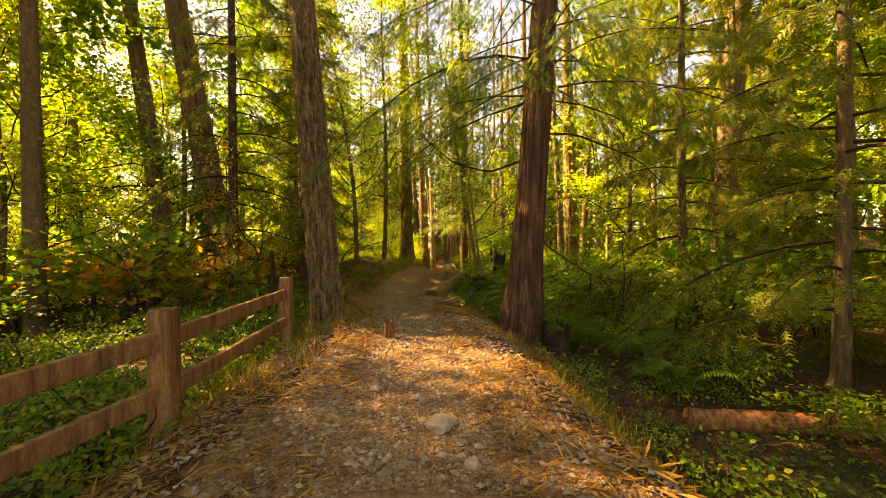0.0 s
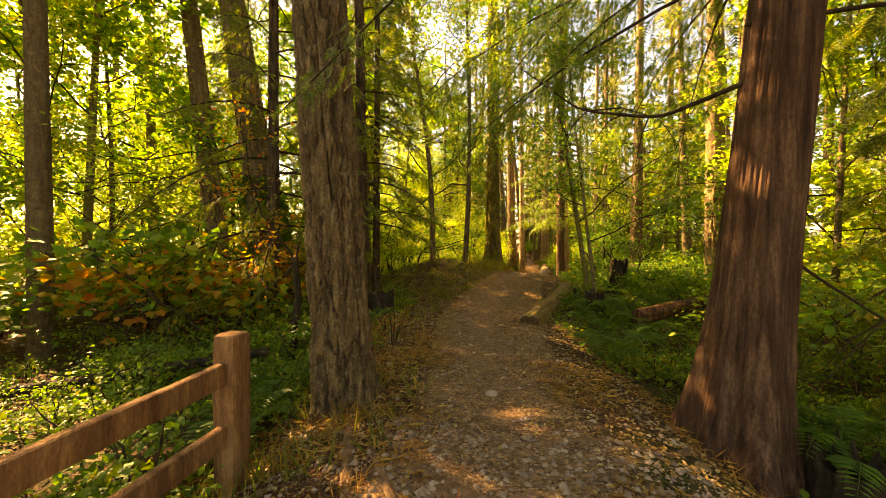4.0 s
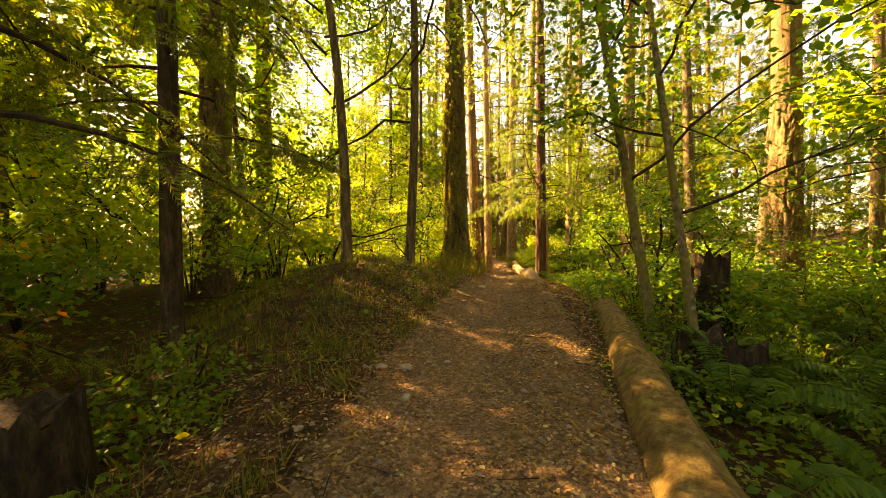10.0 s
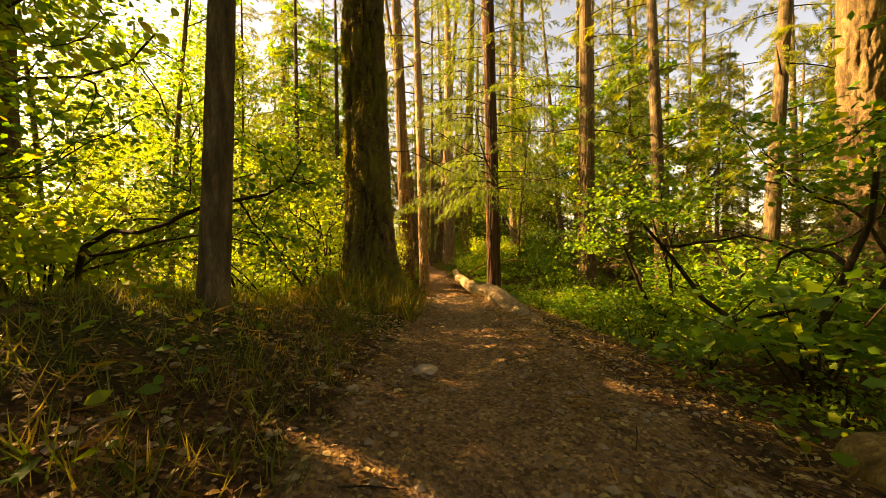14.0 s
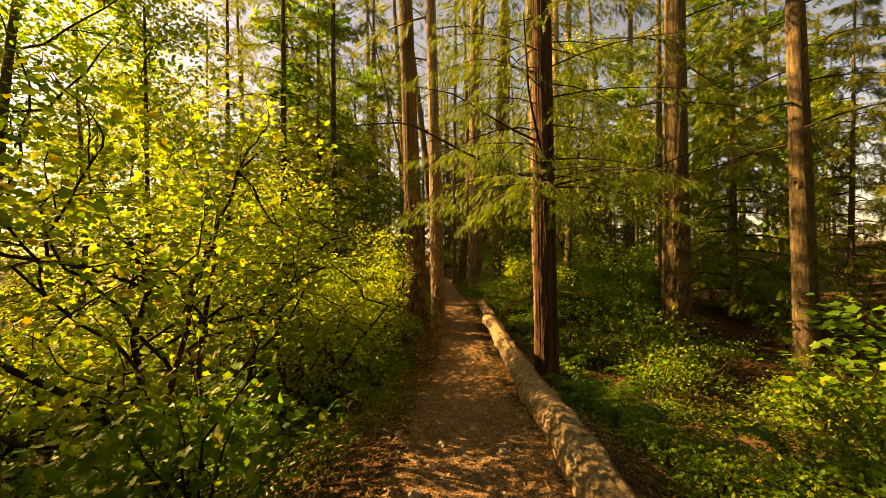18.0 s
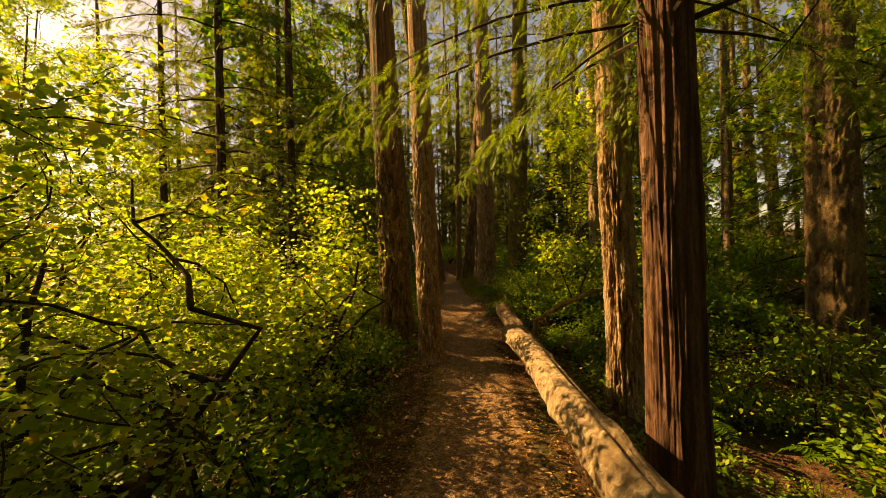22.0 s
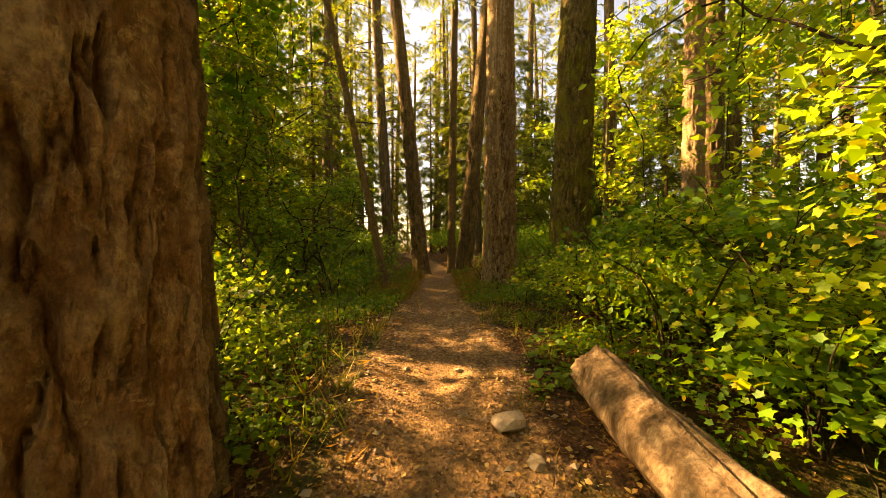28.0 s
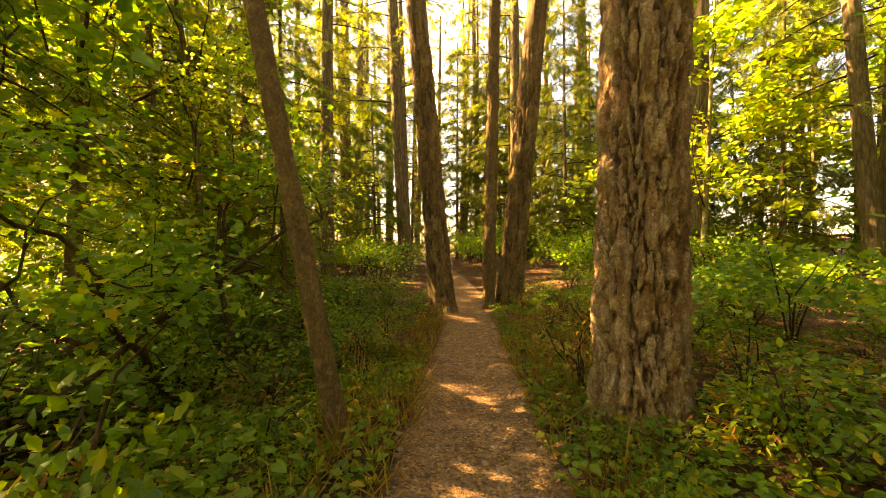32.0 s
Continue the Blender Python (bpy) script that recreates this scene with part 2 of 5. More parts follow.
def ground_material():
    m, nt, bs, _ = material("forest_floor")
    at = nt.nodes.new("ShaderNodeAttribute")
    at.attribute_name = "tread"
    vec = coords(nt, (1, 1, 1))
    big = noise_tex(nt, vec, 0.9, 5)
    mid = noise_tex(nt, vec, 7, 6, 0.65)
    fine = noise_tex(nt, vec, 60, 5, 0.7)
    dirt = ramp(nt, mid, [(0.3, (0.13, 0.074, 0.036)), (0.5, (0.21, 0.125, 0.062)), (0.7, (0.28, 0.175, 0.09))])
    dirt = blend(nt, ramp(nt, fine, [(0.45, (0, 0, 0)), (0.7, (0.7, 0.7, 0.7))]), dirt, (0.34, 0.22, 0.125))
    floor_ = ramp(nt, mid, [(0.3, (0.03, 0.017, 0.009)), (0.5, (0.085, 0.045, 0.022)), (0.68, (0.17, 0.085, 0.04))])
    floor_ = blend(nt, ramp(nt, big, [(0.5, (0, 0, 0)), (0.62, (0.75, 0.75, 0.75))]), floor_, (0.045, 0.062, 0.016))
    floor_ = blend(nt, ramp(nt, fine, [(0.55, (0, 0, 0)), (0.75, (0.55, 0.55, 0.55))]), floor_, (0.2, 0.12, 0.055))
    edge = nt.nodes.new("ShaderNodeMath")
    edge.operation = "ADD"
    nt.links.new(at.outputs["Fac"], edge.inputs[0])
    nt.links.new(mid, edge.inputs[1])
    col = blend(nt, ramp(nt, edge.outputs[0], [(0.72, (0, 0, 0)), (1.05, (1, 1, 1))]), floor_, dirt)
    nt.links.new(col, bs.inputs["Base Color"])
    bs.inputs["Roughness"].default_value = 0.95
    bs.inputs["Specular IOR Level"].default_value = 0.1
    grit = node(nt, "ShaderNodeTexVoronoi", Scale=55.0)
    nt.links.new(vec, grit.inputs["Vector"])
    gs = nt.nodes.new("ShaderNodeSeparateColor")
    nt.links.new(grit.outputs["Color"], gs.inputs[0])
    speck = ramp(nt, gs.outputs[0], [(0.0, (0.35, 0.35, 0.35)), (0.55, (1, 1, 1)), (0.8, (1.0, 1.0, 1.0)), (1.0, (1.9, 1.75, 1.55))])
    mul = nt.nodes.new("ShaderNodeMixRGB")
    mul.blend_type = "MULTIPLY"
    mul.inputs[0].default_value = 0.85
    nt.links.new(col, mul.inputs[1])
    nt.links.new(speck, mul.inputs[2])
    nt.links.new(mul.outputs[0], bs.inputs["Base Color"])
    c = bump(nt, mid, 0.8, 0.05, bs)
    c = bump(nt, grit.outputs["Distance"], 0.8, 0.012, bs, c)
    bump(nt, fine, 0.9, 0.014, bs, c)
    return m


def stone_material():
    m, nt, bs, _ = material("path_stone")
    geo = nt.nodes.new("ShaderNodeNewGeometry")
    col = ramp(nt, geo.outputs["Random Per Island"], [(0.0, (0.12, 0.085, 0.055)), (0.5, (0.26, 0.19, 0.125)), (1.0, (0.44, 0.35, 0.24))])
    n = noise_tex(nt, coords(nt, (1, 1, 1)), 40, 5)
    nt.links.new(blend(nt, n, col, (0.16, 0.11, 0.07)), bs.inputs["Base Color"])
    bs.inputs["Roughness"].default_value = 0.85
    bump(nt, n, 0.5, 0.006, bs)
    return m


GROUND, STONE = ground_material(), stone_material()
END = bark_material("sawn_end", (0.05, 0.03, 0.014), (0.10, 0.062, 0.028), (0.17, 0.11, 0.052), 1.0, 0.0, depth=0.004)


# ---- mesh tools ----
rng = np.random.default_rng(7)


def lattice(p, seed):
    q = p.astype(np.int64)
    h = q[..., 0] * 374761393 + q[..., 1] * 668265263 + q[..., 2] * 1274126177 + seed * 974711
    h = (h ^ (h >> 13)) * 1274126177
    h = h ^ (h >> 16)
    return (h & 0xFFFF) / 65535.0


def vnoise(p, seed=0):
    """Smooth noise from 0 to 1 at points p (n, 3)."""
    f = np.floor(p)
    w = p - f
    w = w * w * (3 - 2 * w)
    out = 0
    for i in (0, 1):
        for j in (0, 1):
            for k in (0, 1):
                c = lattice(f + (i, j, k), seed)
                out = out + c * (w[..., 0] if i else 1 - w[..., 0]) * (w[..., 1] if j else 1 - w[..., 1]) * (w[..., 2] if k else 1 - w[..., 2])
    return out


def fbm(p, seed=0, octaves=4):
    out, amp, total = 0, 1.0, 0.0
    for o in range(octaves):
        out = out + amp * vnoise(p * 2 ** o, seed + o * 17)
        total += amp
        amp *= 0.5
    return out / total


class Shape:
    """Gathers faces of any size into one mesh."""

    def __init__(self):
        self.v, self.f, self.n = [], [], 0

    def add(self, verts, faces):
        verts = np.asarray(verts, float).reshape(-1, 3)
        faces = np.asarray(faces, np.int64)
        if len(verts) and len(faces):
            self.v.append(verts)
            self.f.append(faces + self.n)
            self.n += len(verts)
        return self

    def mesh(self, name, mats, smooth=False, slots=None):
        me = bpy.data.meshes.new(name)
        v = np.concatenate(self.v) if self.v else np.zeros((0, 3))
        loops = np.concatenate([f.ravel() for f in self.f])
        sizes = np.concatenate([np.full(len(f), f.shape[1]) for f in self.f])
        me.vertices.add(len(v))
        me.vertices.foreach_set("co", v.ravel())
        me.loops.add(len(loops))
        me.loops.foreach_set("vertex_index", loops.astype(np.int32))
        me.polygons.add(len(sizes))
        me.polygons.foreach_set("loop_start", np.r_[0, np.cumsum(sizes)[:-1]].astype(np.int32))
        me.polygons.foreach_set("loop_total", sizes.astype(np.int32))
        for mt in (mats if isinstance(mats, (list, tuple)) else [mats]):
            me.materials.append(mt)
        me.polygons.foreach_set("use_smooth", np.full(len(sizes), smooth))
        if slots is not None:
            me.polygons.foreach_set("material_index", np.asarray(slots, np.int32))
        me.update(calc_edges=True)
        return me


def thing(name, loc, label, category, group="", turn=0.0):
    ob = new(name)
    ob.empty_display_size = 0.1
    ob.matrix_basis = pose(*loc, 0, 0, turn)
    return tagged(ob, label, category, group)


def part(name, mesh, parent, label=""):
    ob = new(name, mesh)
    ob.parent = parent
    return tagged(ob, label)


def tube(path, radii, sides=8, wobble=0.0, seed=0, caps=True):
    """Verts and quads of a tube along a path."""
    p = np.asarray(path, float)
    r = np.broadcast_to(np.asarray(radii, float), (len(p),))
    t = np.gradient(p, axis=0)
    t /= np.linalg.norm(t, axis=1, keepdims=True) + 1e-9
    ref = np.array([0, 0, 1.0]) if abs(t[0, 2]) < 0.8 else np.array([1.0, 0, 0])
    a = np.cross(t, ref)
    a /= np.linalg.norm(a, axis=1, keepdims=True) + 1e-9
    b = np.cross(t, a)
    ang = np.linspace(0, 2 * np.pi, sides, endpoint=False)
    ring = np.cos(ang)[None, :, None] * a[:, None] + np.sin(ang)[None, :, None] * b[:, None]
    rr = r[:, None]
    if wobble:
        q = p[:, None] + ring * rr[..., None]
        rr = rr * (1 + wobble * (fbm(q * 3.1 / max(r.max(), 0.05) * 0.3 + seed, seed, 3) - 0.5) * 2)
    v = (p[:, None] + ring * rr[..., None]).reshape(-1, 3)
    i = np.arange(len(p) - 1)[:, None] * sides
    j = np.arange(sides)[None]
    k = (j + 1) % sides
    f = np.stack([i + j, i + k, i + sides + k, i + sides + j], -1).reshape(-1, 4)
    return v, f


def cap(sh, centre, ring_v):
    """Closes a ring of verts with a fan."""
    n = len(ring_v)
    v = np.vstack([ring_v, centre])
    f = np.stack([np.arange(n), (np.arange(n) + 1) % n, np.full(n, n)], -1)
    sh.add(v, f)


OVAL = np.array([(0, 0, 0), (0.30, 0.42, 0.07), (0.22, 0.78, 0.05), (0, 1, -0.08), (-0.22, 0.78, 0.05), (-0.30, 0.42, 0.07)])
DIAMOND = np.array([(0, 0, 0), (0.36, 0.5, 0.06), (0, 1, -0.05), (-0.36, 0.5, 0.06)])
MAPLE = np.array([(0, 0, 0), (0.40, 0.02, 0.03), (0.38, 0.27, 0.0), (0.58, 0.62, 0.04), (0.28, 0.63, 0.0), (0, 1.0, -0.06),
                  (-0.28, 0.63, 0.0), (-0.58, 0.62, 0.04), (-0.38, 0.27, 0.0), (-0.40, 0.02, 0.03)])
SPRAY = np.array([(0, 0, 0), (0.13, 0.25, 0.0), (0.07, 0.3, -0.01), (0.13, 0.55, -0.02), (0.05, 0.62, -0.03), (0, 1, -0.1),
                  (-0.05, 0.62, -0.03), (-0.13, 0.55, -0.02), (-0.07, 0.3, -0.01), (-0.13, 0.25, 0.0)])
SLIM = np.array([(0, 0, 0), (0.12, 0.42, 0.0), (0, 1, -0.1), (-0.12, 0.42, 0.0)])
def fan():
    """A flat conifer spray: a middle blade and six pairs of short side blades, as loose triangles."""
    out = [(0.018, 0, 0), (0, 1, -0.12), (-0.018, 0, 0)]
    for i in range(6):
        u = 0.04 + 0.15 * i
        L = 0.36 * math.sin(math.pi * (0.22 + 0.72 * u))
        for s in (1, -1):
            out += [(0, u, -0.1 * u), (s * L * 0.72, u + L * 0.6, -0.05 - 0.1 * u), (0, u + 0.10, -0.1 * u)]
    return np.array(out)


FAN = fan()
BLADE = np.array([(-0.12, 0, 0), (0.12, 0, 0), (0.0, 1, 0)])


def leaves(sh, at, along, up, size, shape):
    """One leaf of the given outline at each place."""
    at, along, up = (np.asarray(a, float) for a in (at, along, up))
    along = along / (np.linalg.norm(along, axis=1, keepdims=True) + 1e-9)
    side = np.cross(along, up)
    side /= np.linalg.norm(side, axis=1, keepdims=True) + 1e-9
    nrm = np.cross(side, along)
    s = np.broadcast_to(np.asarray(size, float), (len(at),))[:, None, None]
    v = at[:, None] + s * (shape[None, :, 0:1] * side[:, None] + shape[None, :, 1:2] * along[:, None] + shape[None, :, 2:3] * nrm[:, None])
    k = len(shape)
    sh.add(v.reshape(-1, 3), np.arange(len(at) * k).reshape(-1, 3 if k > 12 else k))


def unit(r, n):
    v = r.normal(size=(n, 3))
    return v / np.linalg.norm(v, axis=1, keepdims=True)


# ---- lie of the land ----
PY = [-8, -4, 0, 1, 2, 4, 5.5, 7, 8.5, 10, 12, 13.3, 15, 16.5, 18, 20, 22, 23, 24, 25, 26, 28, 29.4, 30.3, 31.1, 31.9, 32.8, 34.4, 36.1, 37.8, 41.1, 46.1]
PZ = [0.3, 0.4, 0.6, 0.82, 0.92, 0.97, 0.98, 0.86, 0.74, 0.68, 0.72, 0.78, 0.92, 0.96, 0.93, 0.8, 0.7, 0.58, 0.32, 0.04, -0.18, -0.28, -0.26, -0.2, 0.04, 0.28, 0.4, 0.42, 0.33, 0.25, 0.23, 0.23]
CY = [-6, 0, 2.5, 4.8, 7.2, 10.3, 12, 13.3, 15.8, 18.2, 20, 24, 28, 30.3, 34.4, 39.4, 43.5, 50, 63]
CX = [0.2, 0.05, -0.25, -0.4, -0.8, -1.35, -1.45, -1.3, -0.95, -0.68, -0.5, -0.4, -0.2, -0.1, -0.24, -0.27, -0.28, -1.0, -3.0]
DY = [-8, 0, 3, 6, 10, 14, 18, 21, 26, 30.3, 34.4, 42.7, 54]
DL = [-0.9, -0.8, -0.6, -0.5, -0.35, -0.1, -0.1, -0.7, -0.8, -0.5, -0.25, 0.0, 0.1]    # fall of the left side
DR = [-1.2, -1.7, -1.3, -0.75, -0.45, -0.4, -0.5, -0.75, -0.65, -0.15, 0.25, 0.45, 0.5]   # fall of the right side
WID = [1.4, 1.25, 0.85, 0.5, 0.66, 0.55, 0.45, 0.52, 0.52, 0.44, 0.42, 0.4, 0.4]   # half width of bare tread


def smooth(a, b, x):
    t = np.clip((x - a) / (b - a), 0, 1)
    return t * t * (3 - 2 * t)


def soft_interp(y, xs, vs):
    return sum(np.interp(y + o, xs, vs) for o in (-0.6, -0.3, 0, 0.3, 0.6)) / 5


def path_x(y):
    return soft_interp(y, CY, CX)


def height(x, y, rough=True):
    x, y = np.asarray(x, float), np.asarray(y, float)
    d = x - path_x(y)
    z = soft_interp(y, PY, PZ)
    w = np.interp(y, DY, WID)
    run = np.interp(y, [1, 5, 9], [1.5, 1.8, 2.6])
    z = z + np.where(d < 0, soft_interp(y, DY, DL) * smooth(0, run, -d - w - 0.1), soft_interp(y, DY, DR) * smooth(0, run, d - w - 0.1))
    z = z + 0.70 * np.exp(-((x + 3.5) / 1.5) ** 2 - ((y - 16.0) / 2.6) ** 2)          # grassy mound
    z = z + 0.42 * np.exp(-((x + 2.0) / 0.85) ** 2 - ((y - 19.0) / 1.3) ** 2)
    z = z - 0.05 * smooth(0, 1, 1 - np.abs(d) / (w + 0.2))
    z = z + 0.9 * (vnoise(np.stack([x * 0.09, y * 0.09, 0 * x], -1), 5) - 0.5) * smooth(3, 9, np.abs(d))
    z = z + 2.5 * smooth(14, 45, x) - 1.2 * smooth(14, 50, -x)
    if rough:
        off = smooth(0.0, 0.8, np.abs(d) - w)
        p = np.stack([x, y, 0 * x], -1)
        z = z + (0.03 + 0.12 * off) * (fbm(p * 1.6, 9, 4) - 0.5) + 0.025 * (fbm(p * 9, 3, 2) - 0.5)
    return z


def zat(x, y):
    return float(height(np.array([x]), np.array([y]))[0])


def make_ground():
    grow = np.cumsum(0.11 * 1.17 ** np.arange(1, 42))
    xs = np.r_[-9 - grow[::-1], np.arange(-9, 9.01, 0.11), 9 + grow]
    ys = np.r_[-5 - grow[::-1], np.arange(-5, 50.01, 0.11), 50 + grow]
    gx, gy = np.meshgrid(xs, ys)
    x, y = gx.ravel(), gy.ravel()
    z = height(x, y)
    nx, ny = len(xs), len(ys)
    i = (np.arange(ny - 1)[:, None] * nx + np.arange(nx - 1)[None]).ravel()
    sh = Shape().add(np.stack([x, y, z], -1), np.stack([i, i + 1, i + nx + 1, i + nx], -1))
    me = sh.mesh("ground", GROUND, True)
    d = np.abs(x - path_x(y))
    wide = np.interp(y, DY, WID) + np.where(x > path_x(y), np.interp(y, [6, 9, 11, 15, 18, 21], [0, 0.3, 0.6, 0.5, 0.25, 0.05]), 0)
    tread = 1 - smooth(-0.25, 0.35, d - wide)
    a = me.attributes.new("tread", "FLOAT", "POINT")
    a.data.foreach_set("value", tread.astype(np.float32))
    tagged(new("ground", me), "brown forest floor with a trodden dirt trail, leaf litter and moss", "ground", kind="structure")


make_ground()
# ---- trees ----
def trunk_mesh(name, mat, h, r0, lean=(0, 0), flare=0.5, furrow=0.035, seed=0, sides=60, fine=6.0, step=0.07, curve=0.0, lobes=5, grain=(18.0, 4.2), chip=None, foot=1.1):
    zs = np.r_[np.arange(-0.4, fine, step), np.arange(fine, h, 0.8), h]
    ang = np.linspace(0, 2 * np.pi, sides, endpoint=False)
    zz, aa = np.meshgrid(zs, ang, indexing="ij")
    zc = np.clip(zz, 0, None)
    r = r0 * (1 - 0.72 * zc / h)
    buttress = 0.55 + 0.45 * np.cos(aa * lobes + seed) * np.cos(aa * 2 + seed * 1.7)
    r = r + r0 * flare * np.exp(-(zz + 0.1) / (foot * r0 + 0.08)) * np.clip(buttress, 0.1, 2)
    q = np.stack([np.cos(aa) * r0 * grain[0], np.sin(aa) * r0 * grain[0], zz * grain[1]], -1)
    warp = 0.9 * (fbm(q * 0.35, seed + 3, 2) - 0.5)
    ridge = 1 - np.abs(2 * fbm(q * np.array([0.55, 0.55, 0.8]) + warp[..., None] * 2, seed, 3) - 1) * 2.2
    small = fbm(q * np.array([2.0, 2.0, 1.6]), seed + 8, 2) - 0.5
    edge, tone = np.ones_like(zz), np.full_like(zz, 0.5)
    if chip:
        edge, tone, lift = flakes(aa, zz, r0, chip, seed)
        low = smooth(fine, fine - 1.0, zz)
        r = r + low * furrow * (1.3 * edge - 1.0 + 0.9 * lift)
    r = r + furrow * (0.5 if chip else 1.0) * (ridge - 0.6) + furrow * (0.5 if chip else 0.8) * small
    cx = lean[0] * zz + curve * np.sin(zz / h * 5.0) * 0.4
    cy = lean[1] * zz
    v = np.stack([cx + np.cos(aa) * r, cy + np.sin(aa) * r, zz], -1).reshape(-1, 3)
    i = np.arange(len(zs) - 1)[:, None] * sides
    j = np.arange(sides)[None]
    k = (j + 1) % sides
    f = np.stack([i + j, i + k, i + sides + k, i + sides + j], -1).reshape(-1, 4)
    me = Shape().add(v, f).mesh(name, mat, True)
    at = me.attributes.new("flake", "FLOAT_COLOR", "POINT")
    at.data.foreach_set("color", np.stack([edge, tone, 0 * edge, 0 * edge + 1], -1).ravel().astype(np.float32))
    return me


def flakes(aa, zz, r0, size, seed):
    """Flaking bark: openness of the cracks, layer of the flake and its torn relief."""
    k = r0 / size[0]
    q = np.stack([np.cos(aa) * k, np.sin(aa) * k, zz / size[1]], -1)
    bend = np.stack([fbm(q * 1.7, seed + 5 + i, 3) - 0.5 for i in range(3)], -1)
    q = q + 0.9 * bend
    layer = fbm(q * 1.1, seed, 4)
    step = layer * 9
    base = np.floor(step)
    flat = (base + smooth(0.55, 1.0, step - base)) / 9
    crack = np.abs(fbm(q * np.array([0.8, 0.8, 0.42]), seed + 21, 3) - 0.5)
    edge = smooth(0.0, 0.085, crack)
    tone = np.clip((flat - 0.5) * 1.6 + 0.5 + 0.5 * (fbm(q * 3.1, seed + 40, 2) - 0.5), 0, 1)
    return edge, tone, np.clip((flat - 0.5) * 2.6, -1, 1)


def bough(wood, leaf, base, az, length, rise, droop, spray, n, r, rad=0.02, shape=DIAMOND, hang=0.25, bare=0.15):
    """A conifer branch with sprays on both sides."""
    s = np.linspace(0, 1, 6)
    d = np.array([math.cos(az), math.sin(az), 0])
    side = np.array([-d[1], d[0], 0])
    sway = r.normal(0, 0.06) * length
    pt = base + d * (s * length)[:, None] + side * (sway * s ** 2)[:, None] + np.array([0, 0, 1.0]) * (rise * s * length - droop * length * s ** 2)[:, None]
    v, f = tube(pt, rad * (1 - 0.8 * s), 4)
    wood.add(v, f)
    n = int(n * 1.6)
    u = bare + (1 - bare) * np.sort(r.random(n)) ** 0.8
    at = np.stack([np.interp(u, s, pt[:, k]) for k in range(3)], -1)
    sg = np.where(np.arange(n) % 2 == 0, 1, -1)
    off = r.random(n) * 0.5 * length * (1.05 - u) * 0.8
    ang = np.radians(r.uniform(15, 80, n)) * sg
    down = np.array([0, 0, -1.0]) * (hang + 0.3 * r.random(n))[:, None]
    twig = np.cos(ang)[:, None] * d + np.sin(ang)[:, None] * side + down
    at = at + twig * off[:, None] + r.normal(0, 0.03, (n, 3))
    al = twig + r.normal(0, 0.4, (n, 3)) + down * 0.5
    up = np.array([0, 0, 1.0]) + r.normal(0, 0.6, (n, 3))
    leaves(leaf, at, al, up, 0.62 * spray * (0.5 + 0.9 * r.random(n)) * (1.15 - 0.45 * u), shape)


def conifer_crown(h, base, reach, count, spray, n, seed, mat, lean=(0, 0), droop=0.25, rise=0.05, top=0.98, shape=SPRAY, r0=0.3, hang=0.25, power=0.8, low=1.0):
    r = np.random.default_rng(seed)
    wood, leaf = Shape(), Shape()
    for i in range(count):
        u = ((i + r.random()) / count) ** low
        z = base + (h * top - base) * u
        L = reach * (1 - 0.9 * u) ** power * r.uniform(0.65, 1.2) + 0.25
        az = i * 2.4 + r.normal(0, 0.3)
        tr = r0 * (1 - 0.72 * z / h) * 0.8
        b = np.array([lean[0] * z + math.cos(az) * tr, lean[1] * z + math.sin(az) * tr, z])
        bough(wood, leaf, b, az, L, rise + r.normal(0, 0.06), droop * r.uniform(0.6, 1.3), spray, int(n * (0.5 + L / reach * 0.7)), r, (0.008 + 0.009 * L) * (0.55 if low > 1 else 1.0), shape, hang)
    return wood, leaf


def grow_limbs(wood, tips, start, way, length, rad, depth, r, spread=0.7, gravity=0.0, sides=5, wiggle=0.16, clear=None):
    n = 6
    pts, d = [np.array(start, float)], np.array(way, float)
    for _ in range(n):
        d = d + r.normal(0, wiggle, 3) + np.array([0, 0, gravity])
        d /= np.linalg.norm(d)
        if clear:
            px, py = pts[-1][0] + d[0] * 0.4 + clear[0], pts[-1][1] + d[1] * 0.4 + clear[1]
            gap = px - float(path_x(py))
            if abs(gap) < 1.5 and pts[-1][2] < 3.4:
                d = np.array([math.copysign(abs(d[0]) + 0.4, gap), d[1], abs(d[2]) + 0.2])
                d /= np.linalg.norm(d)
        pts.append(pts[-1] + d * length / n)
    pts = np.array(pts)
    v, f = tube(pts, np.linspace(rad, rad * 0.45, n + 1), sides)
    wood.add(v, f)
    if depth <= 1:
        for k in range(1, n + 1):
            tips.append((pts[k], d))
    if depth > 0:
        for k in range(2 if depth > 1 else 3):
            j = r.integers(2, n + 1)
            nd = d + r.normal(0, spread, 3)
            nd /= np.linalg.norm(nd)
            grow_limbs(wood, tips, pts[j], nd, length * r.uniform(0.5, 0.75), rad * 0.55, depth - 1, r, spread, gravity, max(3, sides - 1), wiggle, clear)


def tip_leaves(leaf, tips, per, size, r, shape, spreadr=0.25, flat=0.5, origin=None, thick=0.5, floor=0.0):
    at = np.repeat(np.array([t[0] for t in tips]), per, 0)
    n = len(at)
    at = at + r.normal(0, 1, (n, 3)) * np.array([spreadr, spreadr, spreadr * thick])
    if origin is not None:
        wx, wy = at[:, 0] + origin[0], at[:, 1] + origin[1]
        at = at[((np.abs(wx - path_x(wy)) > 1.25) | (at[:, 2] > 3.2)) & (at[:, 2] > floor)]
        n = len(at)
    al = unit(r, n) * np.array([1, 1, 0.45]) + np.array([0, 0, -0.25])
    up = np.array([0, 0, 1.0]) + r.normal(0, flat, (n, 3))
    leaves(leaf, at, al, up, size * r.uniform(0.55, 1.25, n), shape)


